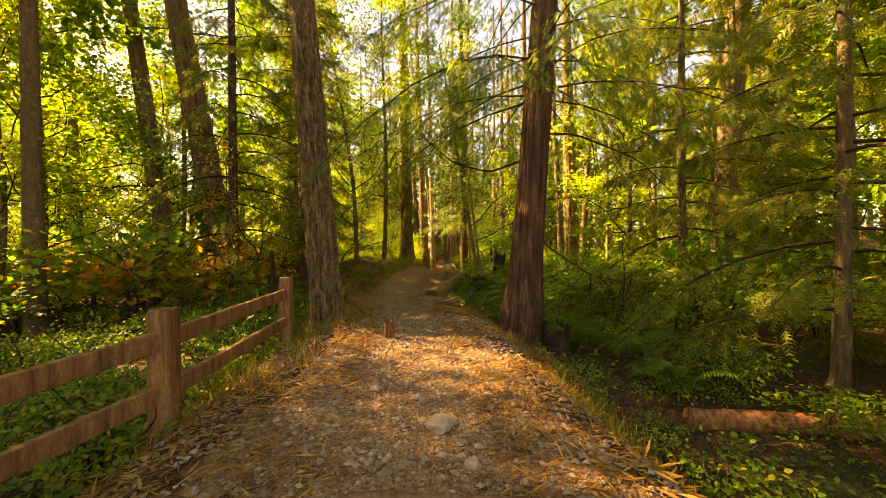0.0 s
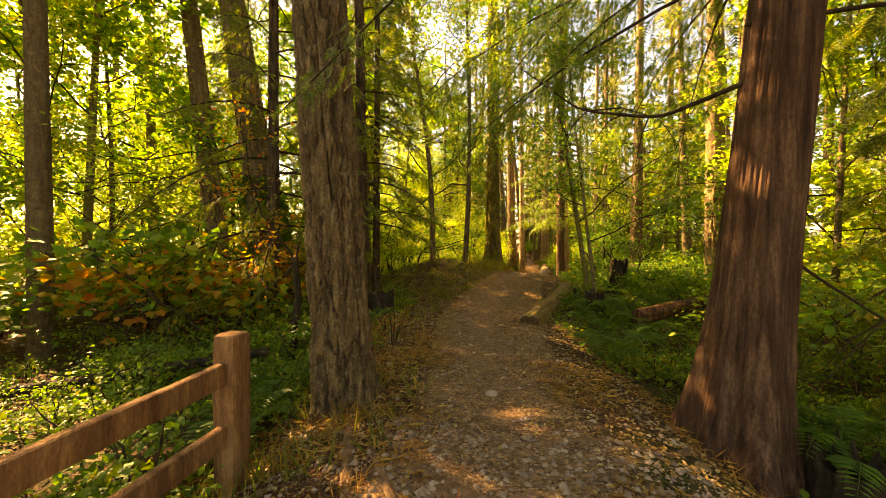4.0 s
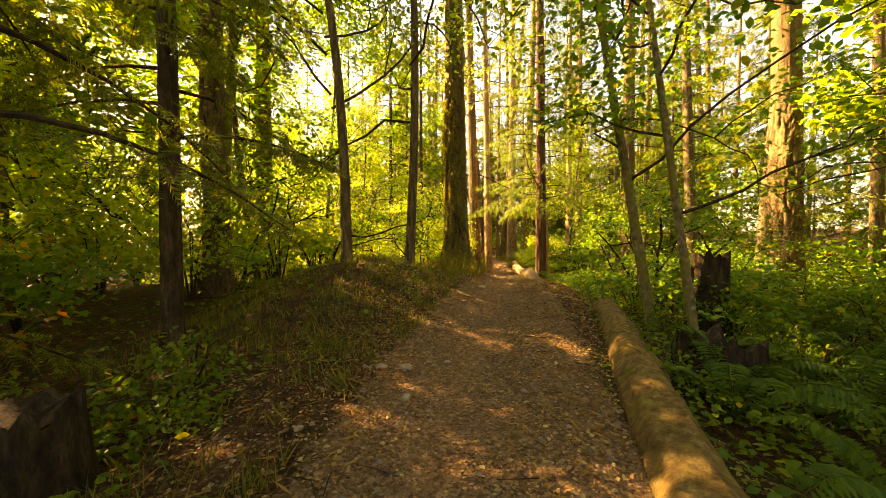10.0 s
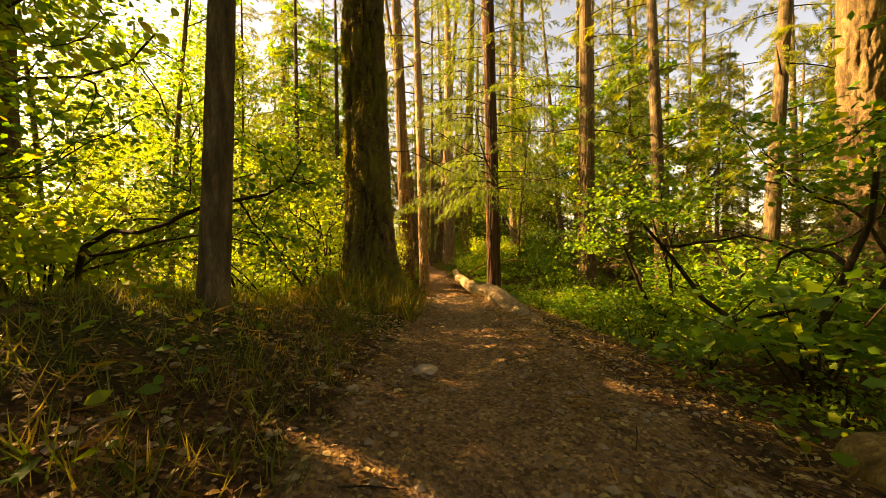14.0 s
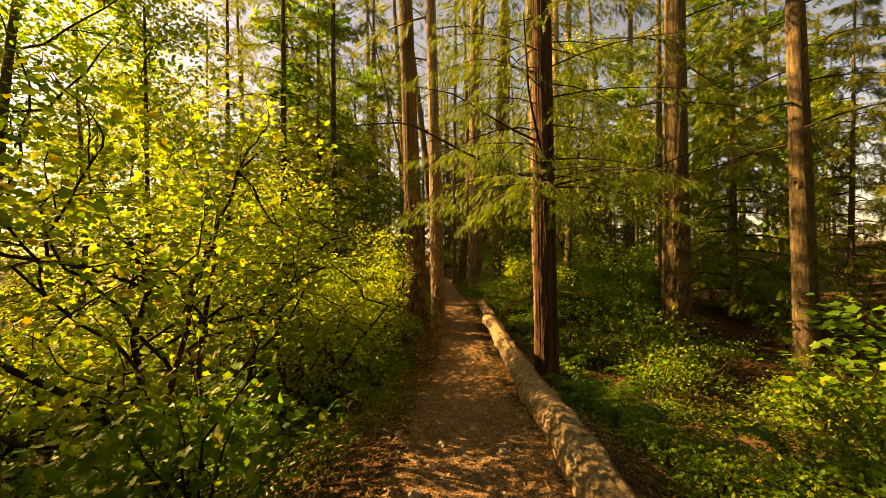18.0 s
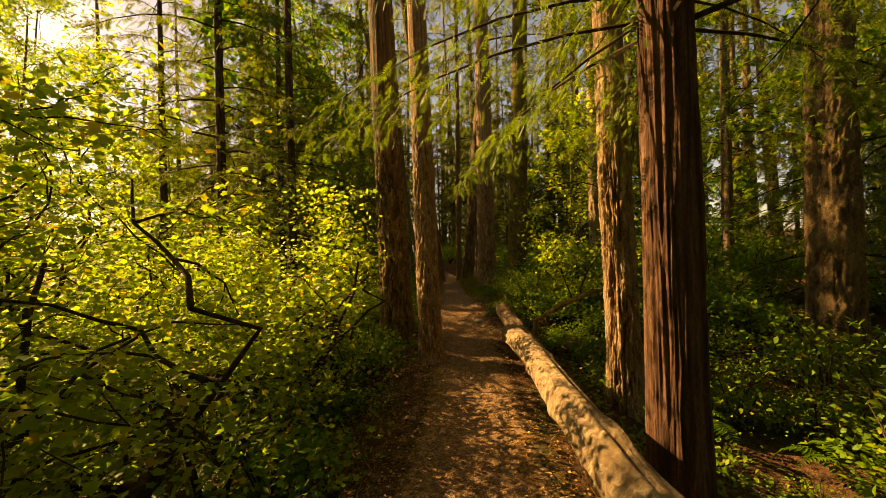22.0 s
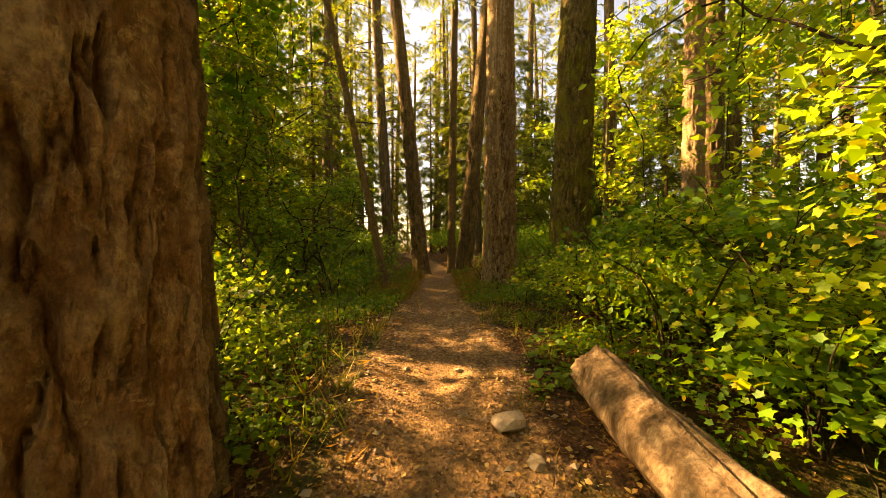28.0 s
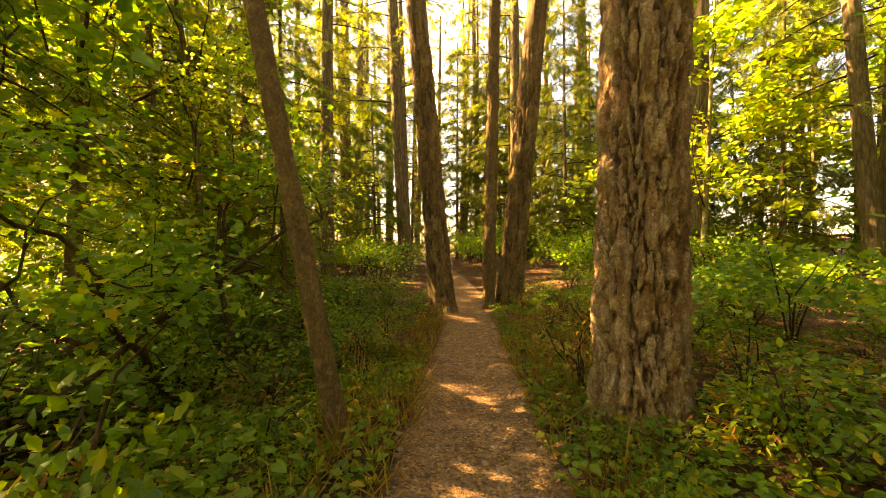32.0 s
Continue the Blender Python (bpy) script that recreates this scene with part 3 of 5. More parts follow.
def broadleaf(h, base, reach, r0, seed, per, size, shape, lean=(0, 0), limbs=12, depth=2, gravity=0.0, spread=0.7, origin=None):
    r = np.random.default_rng(seed)
    wood, leaf, tips = Shape(), Shape(), []
    for i in range(limbs):
        u = (i + r.random()) / limbs
        z = base + (h - base) * u
        az = i * 2.4 + r.normal(0, 0.4)
        L = reach * (1 - 0.65 * u) * r.uniform(0.7, 1.2)
        grow_limbs(wood, tips, (lean[0] * z, lean[1] * z, z), (math.cos(az), math.sin(az), 0.45 + 0.5 * u), L, 0.010 + r0 * 0.2 * (1 - u), depth, r, spread, gravity, 5, 0.24, origin)
    tip_leaves(leaf, tips, per, size, r, shape, 0.28, 0.5, origin)
    return wood, leaf


def crown_mesh(name, wood, leaf, mat):
    nw, nl = sum(len(f) for f in wood.f), sum(len(f) for f in leaf.f)
    both = Shape()
    start = 0
    for s in (wood, leaf):
        both.v += s.v
        both.f += [f + start for f in s.f]
        start += s.n
    return both.mesh(name, [mat, TWIG], False, np.r_[np.ones(nw), np.zeros(nl)])


def tree(name, x, y, label, category, trunk, crown=None, group="", turn=0.0, z=None, crown_name="crown"):
    t = thing(name, (x, y, zat(x, y) - 0.03 if z is None else z), label, category, group, turn)
    part("trunk", trunk, t)
    if crown:
        part(crown_name, crown, t)
    return t


def conifer_parts(kind, h, r0, base, reach, count, spray, n, seed, leafmat, barkmat=FAR_BARK, lean=(0, 0), droop=0.25, shape=FAN, near=False, furrow=0.03, flare=0.5, rise=0.05, fine=6.0, hang=0.25, power=0.8, curve=0.0, chip=None, close=False, foot=1.1, low=1.0):
    w, l = conifer_crown(h, base, reach, count, spray, n, seed, leafmat, lean, droop, rise, 0.98, shape, r0, hang, power, low)
    tr = trunk_mesh(kind + "_trunk", barkmat, h, r0, lean, flare, furrow if near else 0.015, seed, (230 if close else int(56 + 90 * r0)) if near else 14, fine if near else 3.0, (0.018 if close else 0.055) if near else 0.6, curve, 5, (34.0, 0.9) if barkmat == CEDAR else (18.0, 4.2), chip, foot)
    return tr, crown_mesh(kind + "_crown", w, l, leafmat)


# the measured trees: x, y, height, radius, lean, bark, crown base, reach, boughs
def fir(name, x, y, label, h, r0, lean=(0, 0), bark=FIR, base=9.0, reach=2.6, count=34, seed=1, leafmat=NEEDLE, furrow=0.035, flare=0.5, turn=0.0, n=34, spray=0.5, category="tree", **kw):
    tr, cr = conifer_parts(name, h, r0, base, reach, count, spray, n, seed, leafmat, bark, lean, near=True, furrow=furrow, flare=flare, **kw)
    return tree(name, x, y, label, category, tr, cr, turn=turn)


fir("fir_tree", -1.82, 5.84, "grey-brown furrowed fir trunk leaning beside the fence", 24, 0.235, (-0.075, 0.0), FIR, seed=1, furrow=0.026, chip=(0.05, 0.16), close=True, fine=5.0)
fir("cedar_tree", 1.42, 6.75, "reddish cedar with a smooth fluted trunk and flared foot", 22, 0.285, (0.075, 0.0), CEDAR, 4.4, 3.2, 76, seed=2, low=1.8, furrow=0.016, flare=1.5, foot=1.9, close=True, leafmat=CEDAR_LEAF, droop=0.5, n=150, hang=0.7, spray=0.25)
fir("fir_tree", -6.2, 10.9, "big leaning fir with ivy round its foot", 26, 0.38, (-0.18, 0.0), FIR, 8.0, 2.6, 30, seed=3, chip=(0.1, 0.25))
fir("fir_tree", -8.3, 11.4, "brown fir leaning beside a thicker one", 25, 0.27, (-0.14, 0.0), FIR, 8.0, 2.4, 30, seed=28, chip=(0.1, 0.25))
fir("hemlock_tree", -3.95, 10.7, "dark slender hemlock with low drooping boughs", 17, 0.14, (-0.02, 0.0), HEMLOCK, 2.0, 1.5, 80, seed=4, n=70, spray=0.3, droop=0.45, furrow=0.012)
fir("hemlock_tree", -5.5, 9.7, "dark hemlock with dense low drooping boughs", 16, 0.13, (0.0, 0.0), HEMLOCK, 0.7, 2.2, 80, seed=27, n=80, spray=0.3, droop=0.5, furrow=0.012, hang=0.5)
fir("hemlock_tree", -4.6, 12.9, "dark slender hemlock with low drooping boughs", 15, 0.11, (0.0, 0.0), HEMLOCK, 2.2, 1.5, 60, seed=5, n=80, spray=0.3, droop=0.45, furrow=0.01)
fir("fir_tree", -6.4, 16.0, "dark straight fir trunk behind the mound", 24, 0.24, (-0.02, 0.0), FIR, 8.5, 2.4, 28, seed=6, chip=(0.09, 0.25))
fir("fir_tree", -8.5, 21.0, "dark straight fir trunk behind the mound", 24, 0.28, (0.0, 0.0), FIR, 8.5, 2.4, 28, seed=7)
fir("fir_tree", -1.87, 19.3, "thick mossy fir standing on the mound beside the trail", 27, 0.295, (-0.012, 0.0), FIR_MOSSY, 9.0, 2.8, 32, seed=8, furrow=0.05, flare=1.1, foot=1.7, chip=(0.075, 0.24), close=True, fine=5.0)
def moss_coat(owner, r0, lean, z0, z1, az, n, seed, name="moss", label="yellow-green tufts of moss", mat=None, size=(0.015, 0.042), shape=SLIM * np.array([2.2, 1, 1]), spread=0.62):
    """Tufts of moss or ivy leaves on one side of a trunk."""
    r = np.random.default_rng(seed)
    z = r.uniform(z0, z1, n * 3)
    a = radians(az) + r.normal(0, spread, n * 3)
    clump = fbm(np.stack([np.cos(a) * 3, np.sin(a) * 3, z * 2.6], -1), seed, 3)
    ok = np.argsort(-clump)[:n]
    z, a = z[ok], a[ok]
    rad = r0 * (1 + 0.25 * np.exp(-z * 2.5)) * (1 - 0.02 * z) + 0.022
    at = np.stack([lean * z + np.cos(a) * rad, np.sin(a) * rad, z], -1)
    out = np.stack([np.cos(a), np.sin(a), r.normal(-0.7, 0.6, n)], -1) + r.normal(0, 0.5, (n, 3))
    sh = Shape()
    leaves(sh, at, out, unit(r, n), r.uniform(*size, n), shape)
    part(name, sh.mesh("trunk_" + name, mat or MOSS), owner, label)


MOSS = leaf_material("trunk_moss", [(0.0, (0.10, 0.10, 0.012)), (0.5, (0.22, 0.20, 0.025)), (1.0, (0.38, 0.33, 0.05))], 0.3)
mossy = max((o for o in scene.objects if o.name.startswith("fir_tree") and o.type == "EMPTY"), key=lambda o: o.location.y if o.location.y < 20 else 0)
ivied = min((o for o in scene.objects if o.name.startswith("fir_tree") and o.type == "EMPTY"), key=lambda o: abs(o.location.y - 10.9) + abs(o.location.x + 6.2))
moss_coat(ivied, 0.42, -0.18, 0.0, 3.4, 300, 2600, 5, "ivy", "dark green ivy leaves", FERN, (0.08, 0.17), OVAL, 1.3)
moss_coat(mossy, 0.305, -0.012, 0.15, 4.6, 188, 17000, 3)
fir("fir_tree", 7.0, 20.0, "tall pale sunlit fir trunk", 27, 0.38, (-0.02, 0.0), FIR, 9.0, 2.6, 30, seed=9, chip=(0.1, 0.25))
fir("fir_tree", -0.77, 30.35, "red-brown fir with thick sunlit bark beside the trail", 26, 0.212, (-0.02, 0.0), FIR_RED, 9.0, 2.6, 30, seed=10, furrow=0.024, flare=0.45, chip=(0.035, 0.12), close=True, fine=4.5)
fir("fir_tree", -1.53, 31.4, "brown fir standing close behind another", 26, 0.32, (-0.03, 0.0), FIR, 9.0, 2.6, 30, seed=11, furrow=0.035, chip=(0.07, 0.2), close=True, fine=4.5)
fir("cedar_tree", 1.58, 26.75, "reddish cedar with long bare curved lower branches", 24, 0.25, (-0.01, 0.0), CEDAR, 4.3, 2.8, 96, seed=12, low=1.8, furrow=0.024, flare=0.35, close=True, fine=5.0, leafmat=CEDAR_LEAF, droop=0.35, n=120, spray=0.25, hang=0.6)
fir("fir_tree", 2.1, 28.8, "dark fir with flaking sunlit bark", 24, 0.23, (-0.03, 0.0), FIR_RED, 8.0, 2.4, 28, seed=13, furrow=0.03, chip=(0.045, 0.30), close=True, fine=4.5)
fir("fir_tree", 6.75, 30.4, "dark thick fir among low shrubs", 26, 0.40, (0.0, 0.0), FIR, 7.0, 3.0, 34, seed=14, chip=(0.1, 0.25))
fir("fir_tree", 1.06, 37.46, "big fir with flaking orange-brown mossy bark beside the trail", 27, 0.332, (0.0, 0.0), FIR_RED, 9.0, 2.8, 30, seed=15, furrow=0.04, flare=0.3, chip=(0.05, 0.13), close=True, fine=4.5)
fir("fir_tree", 1.85, 35.57, "thick moss-covered fir trunk", 27, 0.305, (0.03, 0.0), FIR_MOSSY, 9.0, 2.8, 30, seed=16, furrow=0.02, flare=0.25, chip=(0.035, 0.07), close=True, fine=4.5)
fir("fir_tree", 0.64, 43.10, "tall brown fir leaning beside the trail", 28, 0.282, (0.085, 0.0), FIR, 9.5, 2.6, 30, seed=17, chip=(0.1, 0.25))
fir("fir_tree", 0.18, 42.92, "slim fir next to a thicker one", 26, 0.141, (0.01, 0.0), FIR, 10, 2.0, 24, seed=18)
fir("fir_tree", -0.84, 42.40, "brown fir with a bent trunk leaning over the trail", 26, 0.257, (-0.11, 0.0), FIR, 9.5, 2.4, 28, seed=19, curve=0.25, chip=(0.1, 0.25))
fir("fir_tree", -1.22, 37.00, "slender leaning bare trunk", 17, 0.078, (-0.215, 0.0), FIR, 8.5, 1.6, 24, seed=20, furrow=0.015, curve=0.1)
fir("fir_tree", 5.28, 37.73, "tall straight pale trunk in sunlight", 26, 0.224, (0.0, 0.0), FIR_RED, 9, 2.4, 28, seed=21)
fir("fir_tree", 6.18, 38.41, "tall straight pale trunk in sunlight", 27, 0.249, (0.0, 0.0), FIR, 9, 2.4, 28, seed=22)
fir("fir_tree", -8.4, 7.6, "dark thin straight trunk among yellow maples", 18, 0.18, (-0.01, 0.0), FIR, 8, 2.0, 24, seed=23, furrow=0.015)

fir("hemlock_tree", -5.6, 35.8, "dark hemlock with broad boughs over the maples", 19, 0.17, (0.0, 0.0), HEMLOCK, 3.2, 2.6, 70, seed=24, n=60, droop=0.4, spray=0.36, furrow=0.012, low=1.4)
fir("hemlock_tree", -7.2, 38.6, "dark hemlock with broad drooping boughs", 17, 0.16, (0.0, 0.0), HEMLOCK, 2.4, 2.7, 70, seed=29, n=60, droop=0.45, spray=0.36, furrow=0.012, low=1.4)
fir("hemlock_tree", -12.0, 38.5, "dark hemlock with broad boughs over the maples", 18, 0.16, (0.0, 0.0), HEMLOCK, 6.5, 2.8, 44, seed=25, n=50, droop=0.4, spray=0.42, furrow=0.012)
fir("hemlock_tree", -7.78, 35.52, "dark hemlock with broad boughs over the maples", 20, 0.166, (0.0, 0.0), HEMLOCK, 3.5, 3.4, 60, seed=26, n=70, droop=0.4, spray=0.45, furrow=0.012)

# long bare lower limbs of the second cedar
def bare_limb(owner, pts, rad, seed, twigs=7):
    p = np.array(pts, float)
    s = np.linspace(0, len(p) - 1, 20)
    q = np.stack([np.interp(s, np.arange(len(p)), p[:, k]) for k in range(3)], -1)
    q[1:-1] = (q[:-2] + q[1:-1] * 2 + q[2:]) / 4
    limb = part("limb", Shape().add(*tube(q, 0.62 * rad * np.linspace(1, 0.3, 20), 7, 0.15, seed)).mesh("bare_limb", TWIG, True), owner)
    r = np.random.default_rng(seed)
    for i in range(twigs):
        a = q[int(r.integers(6, 20))]
        d = r.normal(0, 0.35, 3) + np.array([0, 0, -0.25])
        b = a + d * 0.8
        part("twig", Shape().add(*tube([a, (a + b) / 2 + r.normal(0, 0.05, 3), b + np.array([0, 0, -0.1])], [0.01, 0.007, 0.003], 4)).mesh("bare_twig", TWIG), limb)


cedars = [o for o in scene.objects if o.name.startswith("cedar_tree") and o.type == "EMPTY"]
second = max(cedars, key=lambda o: o.location.y)
bare_limb(second, [(0, 0, 4.55), (-0.7, -0.5, 4.45), (-1.7, -0.9, 4.75), (-2.9, -1.2, 5.3), (-3.8, -1.3, 5.2)], 0.055, 1)
bare_limb(second, [(0, 0, 4.75), (-0.4, -1.0, 4.9), (-0.9, -2.2, 5.4), (-1.2, -3.2, 6.0)], 0.05, 2)
bare_limb(second, [(0, 0, 4.3), (0.8, -0.6, 4.4), (1.8, -0.9, 4.5), (2.8, -1.0, 4.9)], 0.045, 4)
bare_limb(second, [(0, 0, 5.2), (-0.9, -0.3, 5.5), (-2.0, -0.3, 6.2), (-2.9, -0.2, 6.4)], 0.045, 5)
first = min(cedars, key=lambda o: o.location.y)
bare_limb(first, [(0, 0, 3.3), (-0.5, 0.5, 3.2), (-1.2, 1.0, 3.5), (-1.9, 1.3, 4.2)], 0.04, 6)
bare_limb(first, [(0, 0, 2.2), (0.6, 0.2, 1.7), (1.4, 0.4, 1.2), (2.2, 0.5, 1.0)], 0.03, 7)
bare_limb(first, [(0, 0, 3.8), (0.9, -0.3, 3.7), (1.9, -0.5, 3.2), (2.6, -0.5, 2.5)], 0.035, 8)

# broadleaved trees with stems that show
def leaf_tree(name, x, y, label, h, r0, lean, base, reach, seed, leafmat, per=7, size=0.11, limbs=12, bark=ALDER, curve=0.0, shape=OVAL, furrow=0.006, depth=2, gravity=0.0, spread=0.7, turn=0.0):
    w, l = broadleaf(h, base, reach, r0, seed, per, size, shape, lean, limbs, depth, gravity, spread, (x, y))
    tr = trunk_mesh(name + "_trunk", bark, h, r0, lean, 0.35, furrow, seed, 24, 6.0, 0.12, curve)
    return tree(name, x, y, label, "tree", tr, crown_mesh(name + "_crown", w, l, leafmat), turn=turn)


leaf_tree("maple_tree", -3.72, 15.9, "slender dark maple stem on the grassy mound", 11, 0.105, (-0.10, 0.02), 2.4, 3.7, 31, MAPLE_Y, per=15, bark=FAR_BARK, limbs=15, curve=0.45)
leaf_tree("maple_tree", -2.65, 16.6, "straight dark maple stem on the grassy mound", 12, 0.10, (0.005, 0.0), 2.8, 3.7, 32, MAPLE_Y, per=15, bark=FAR_BARK, limbs=15, curve=0.25)
leaf_tree("alder_tree", 1.5, 15.25, "mossy leaning alder beside the fallen log", 10, 0.085, (-0.16, 0.03), 2.0, 3.0, 33, MAPLE_G, per=12, limbs=11)
leaf_tree("alder_tree", 1.5, 14.0, "thin crooked mossy alder", 8, 0.06, (-0.12, 0.05), 1.8, 2.6, 34, MAPLE_G, per=11, limbs=10)
leaf_tree("alder_tree", -13.5, 13.7, "slim pale alder with yellow leaves", 14, 0.2, (-0.03, 0.0), 3.0, 3.6, 35, MAPLE_Y, per=9, size=0.16, limbs=14)
# ---- wood further off ----
def scatter(n, x0, x1, y0, y1, gap, keep, seed, taken):
    r = np.random.default_rng(seed)
    out = []
    for _ in range(n * 30):
        x, y = r.uniform(x0, x1), r.uniform(y0, y1)
        if abs(x - float(path_x(y))) < keep or in_gap(x, y) or any((x - a) ** 2 + (y - b) ** 2 < gap * gap for a, b in taken):
            continue
        taken.append((x, y))
        out.append((x, y))
        if len(out) == n:
            break
    return out


# gaps in the wood through which low sun falls on the trail
LIT = [(0.5, 27.5, 1.6), (0.1, 31.6, 1.0), (-2.2, 19.3, 1.4), (0.0, 4.4, 0.9), (-3.6, 25.5, 1.8), (-0.2, 38.0, 1.8), (1.6, 34.0, 1.5), (-2.5, 29.0, 1.8), (-3.5, 22.5, 1.4), (-9.0, 20.0, 1.5)]


def in_gap(x, y):
    ux, uy = math.sin(radians(SUN_AZ)), math.cos(radians(SUN_AZ))
    for a, b, wide in LIT:
        s, t = (x - a) * ux + (y - b) * uy, (x - a) * uy - (y - b) * ux
        if 2.5 < s < 45 and abs(t) < wide:
            return True
    return False


TAKEN = [(o.location.x, o.location.y) for o in scene.objects if o.type == "EMPTY"]
TALL = []
for k in range(4):
    tr, cr = conifer_parts("far_fir", 24 + k * 1.5, 0.22 + 0.05 * k, 4.0 + 1.3 * k, 2.8, 44, 0.85, 20, 60 + k, NEEDLE if k % 2 else NEEDLE_L)
    TALL.append((tr, cr))
LOW = []
for k in range(3):
    tr, cr = conifer_parts("young_conifer", 9 + 2 * k, 0.10, 0.8, 2.3, 64, 0.5, 56, 70 + k, CEDAR_LEAF if k == 0 else NEEDLE, droop=0.45, hang=0.45)
    LOW.append((tr, cr))
BROAD, FINE = [], []
for k, mt in enumerate((MAPLE_Y, MAPLE_Y, MAPLE_G)):
    w, l = broadleaf(9.5 + k * 1.2, 1.6, 3.6, 0.09, 90 + k, 13, 0.12, OVAL, (0.04 * (k - 1), 0.02), 15, 2, 0.0, 0.8)
    FINE.append((trunk_mesh("maple_trunk", FAR_BARK, 9.5 + k * 1.2, 0.085, (0.04 * (k - 1), 0.02), 0.3, 0.006, k + 3, 12, 4, 0.25, 0.5), crown_mesh("maple_crown", w, l, mt)))
for k, mt in enumerate((MAPLE_Y, MAPLE_G, MAPLE_Y)):
    w, l = broadleaf(10 + k * 1.5, 1.8, 3.4, 0.1, 80 + k, 6, 0.26, DIAMOND, (0.03 * (k - 1), 0), 14, 2)
    BROAD.append((trunk_mesh("far_maple_trunk", ALDER, 10 + k * 1.5, 0.11, (0.03 * (k - 1), 0), 0.3, 0.005, k, 10, 3, 0.5), crown_mesh("far_maple_crown", w, l, mt)))


def plant(kind, name, places, label, group, seed, lo=0.85, hi=1.15):
    r = np.random.default_rng(seed)
    first = {}
    for i, (x, y) in enumerate(places):
        k = int(r.integers(len(kind)))
        m = pose(x, y, zat(x, y) - 0.05, r.normal(0, 1.5), r.normal(0, 1.5), r.uniform(0, 360)) @ Matrix.Scale(r.uniform(lo, hi), 4)
        if k in first:
            copy_thing(first[k], m)
        else:
            first[k] = tree(name, x, y, label, "tree", kind[k][0], kind[k][1], group)
            first[k].matrix_basis = m


plant(TALL, "fir_tree", scatter(46, 5, 34, -2, 62, 2.6, 4.5, 1, TAKEN), "tall straight fir of the dense wood", "firs of the wood", 1)
plant(TALL, "fir_tree", scatter(22, -16, 16, 48, 76, 2.4, 1.2, 2, TAKEN), "tall straight fir of the dense wood", "firs of the wood", 2)
# the six firs from (-15, 7) on are added out of view to shade the trail's start
plant(TALL, "fir_tree", scatter(10, -20, -6, 46, 68, 2.4, 5, 10, TAKEN) + [(-15, 7), (-17.5, 5.2), (-19, 8.8), (-13.6, 4.4), (-21, 6.6), (-16.6, 3.6)] + scatter(7, -38, -9, 10, 70, 4.5, 6, 3, TAKEN), "tall straight fir standing in light, some added unseen for shade", "firs of the wood", 3)
plant(LOW, "young_conifer", [(5.4, 5.0), (6.2, 9.6), (8.0, 3.0)] + scatter(15, 6, 26, 8, 60, 2.6, 5.0, 4, TAKEN), "young dark conifer with low drooping boughs", "young conifers", 4)
plant(LOW, "young_conifer", [(-6.5, 41.5), (-4.7, 43.0), (-8.4, 43.0), (-8.6, 39.4)] + scatter(8, -15, -7.5, 36, 62, 2.4, 4.0, 5, TAKEN), "young dark conifer with low drooping boughs", "young conifers", 5)
# the four maples from (-12, 5.0) to (-12.6, 1.8) are added to shade the trail's start
plant(FINE, "maple_tree", [(-8.2, 25.0), (-7.0, 26.9), (-10.6, 21.4), (-9.6, 22.8), (-13.0, 27.6), (-13.6, 24.2), (-7.2, 18.6), (-8.8, 26.8), (-6.4, 39.6), (-5.4, 41.0), (-12, 5.0), (-13.4, 3.4), (-11.4, 6.6), (-12.6, 1.8), (-15.0, 14.5), (-12.5, 16.5), (-10.6, 8.7), (-12.5, 11.5), (-9.6, 13.4), (-6.6, 43.5), (4.4, 33.6), (7.6, 15.0)] + scatter(9, -17, -8, 15, 52, 2.8, 7.0, 9, TAKEN), "slender crooked maple with fine yellow-green leaves, a few added for shade", "maples beside the trail", 8)
plant(BROAD, "maple_tree", [(-7.6, 17.6), (-10.4, 19.2), (-8.0, 38.6)] + scatter(12, -26, -7.0, -2, 56, 3.0, 6.0, 6, TAKEN), "slender maple with bright yellow-green leaves", "maples of the wood", 6)
plant(BROAD, "maple_tree", [(-27, 45.5), (-30, 39), (-32, 34), (-29, 50), (-34, 43), (-33, 29)], "leafy maple with yellow-green leaves deep in the wood", "maples of the wood", 11, 0.95, 1.1)
plant(BROAD, "maple_tree", scatter(18, 7.5, 24, 8, 56, 2.6, 6.0, 7, TAKEN), "slender maple with yellow-green leaves", "maples of the wood", 7)
plant(LOW, "young_conifer", scatter(16, -11, 11, 51, 68, 2.0, 1.6, 12, TAKEN), "young dark conifer at the end of the trail", "young conifers", 12)
plant(FINE, "maple_tree", [(-23, 14), (-24.5, 44), (-22, 41)], "tall leafy maple with yellow-green leaves", "maples of the wood", 13, 1.1, 1.25)
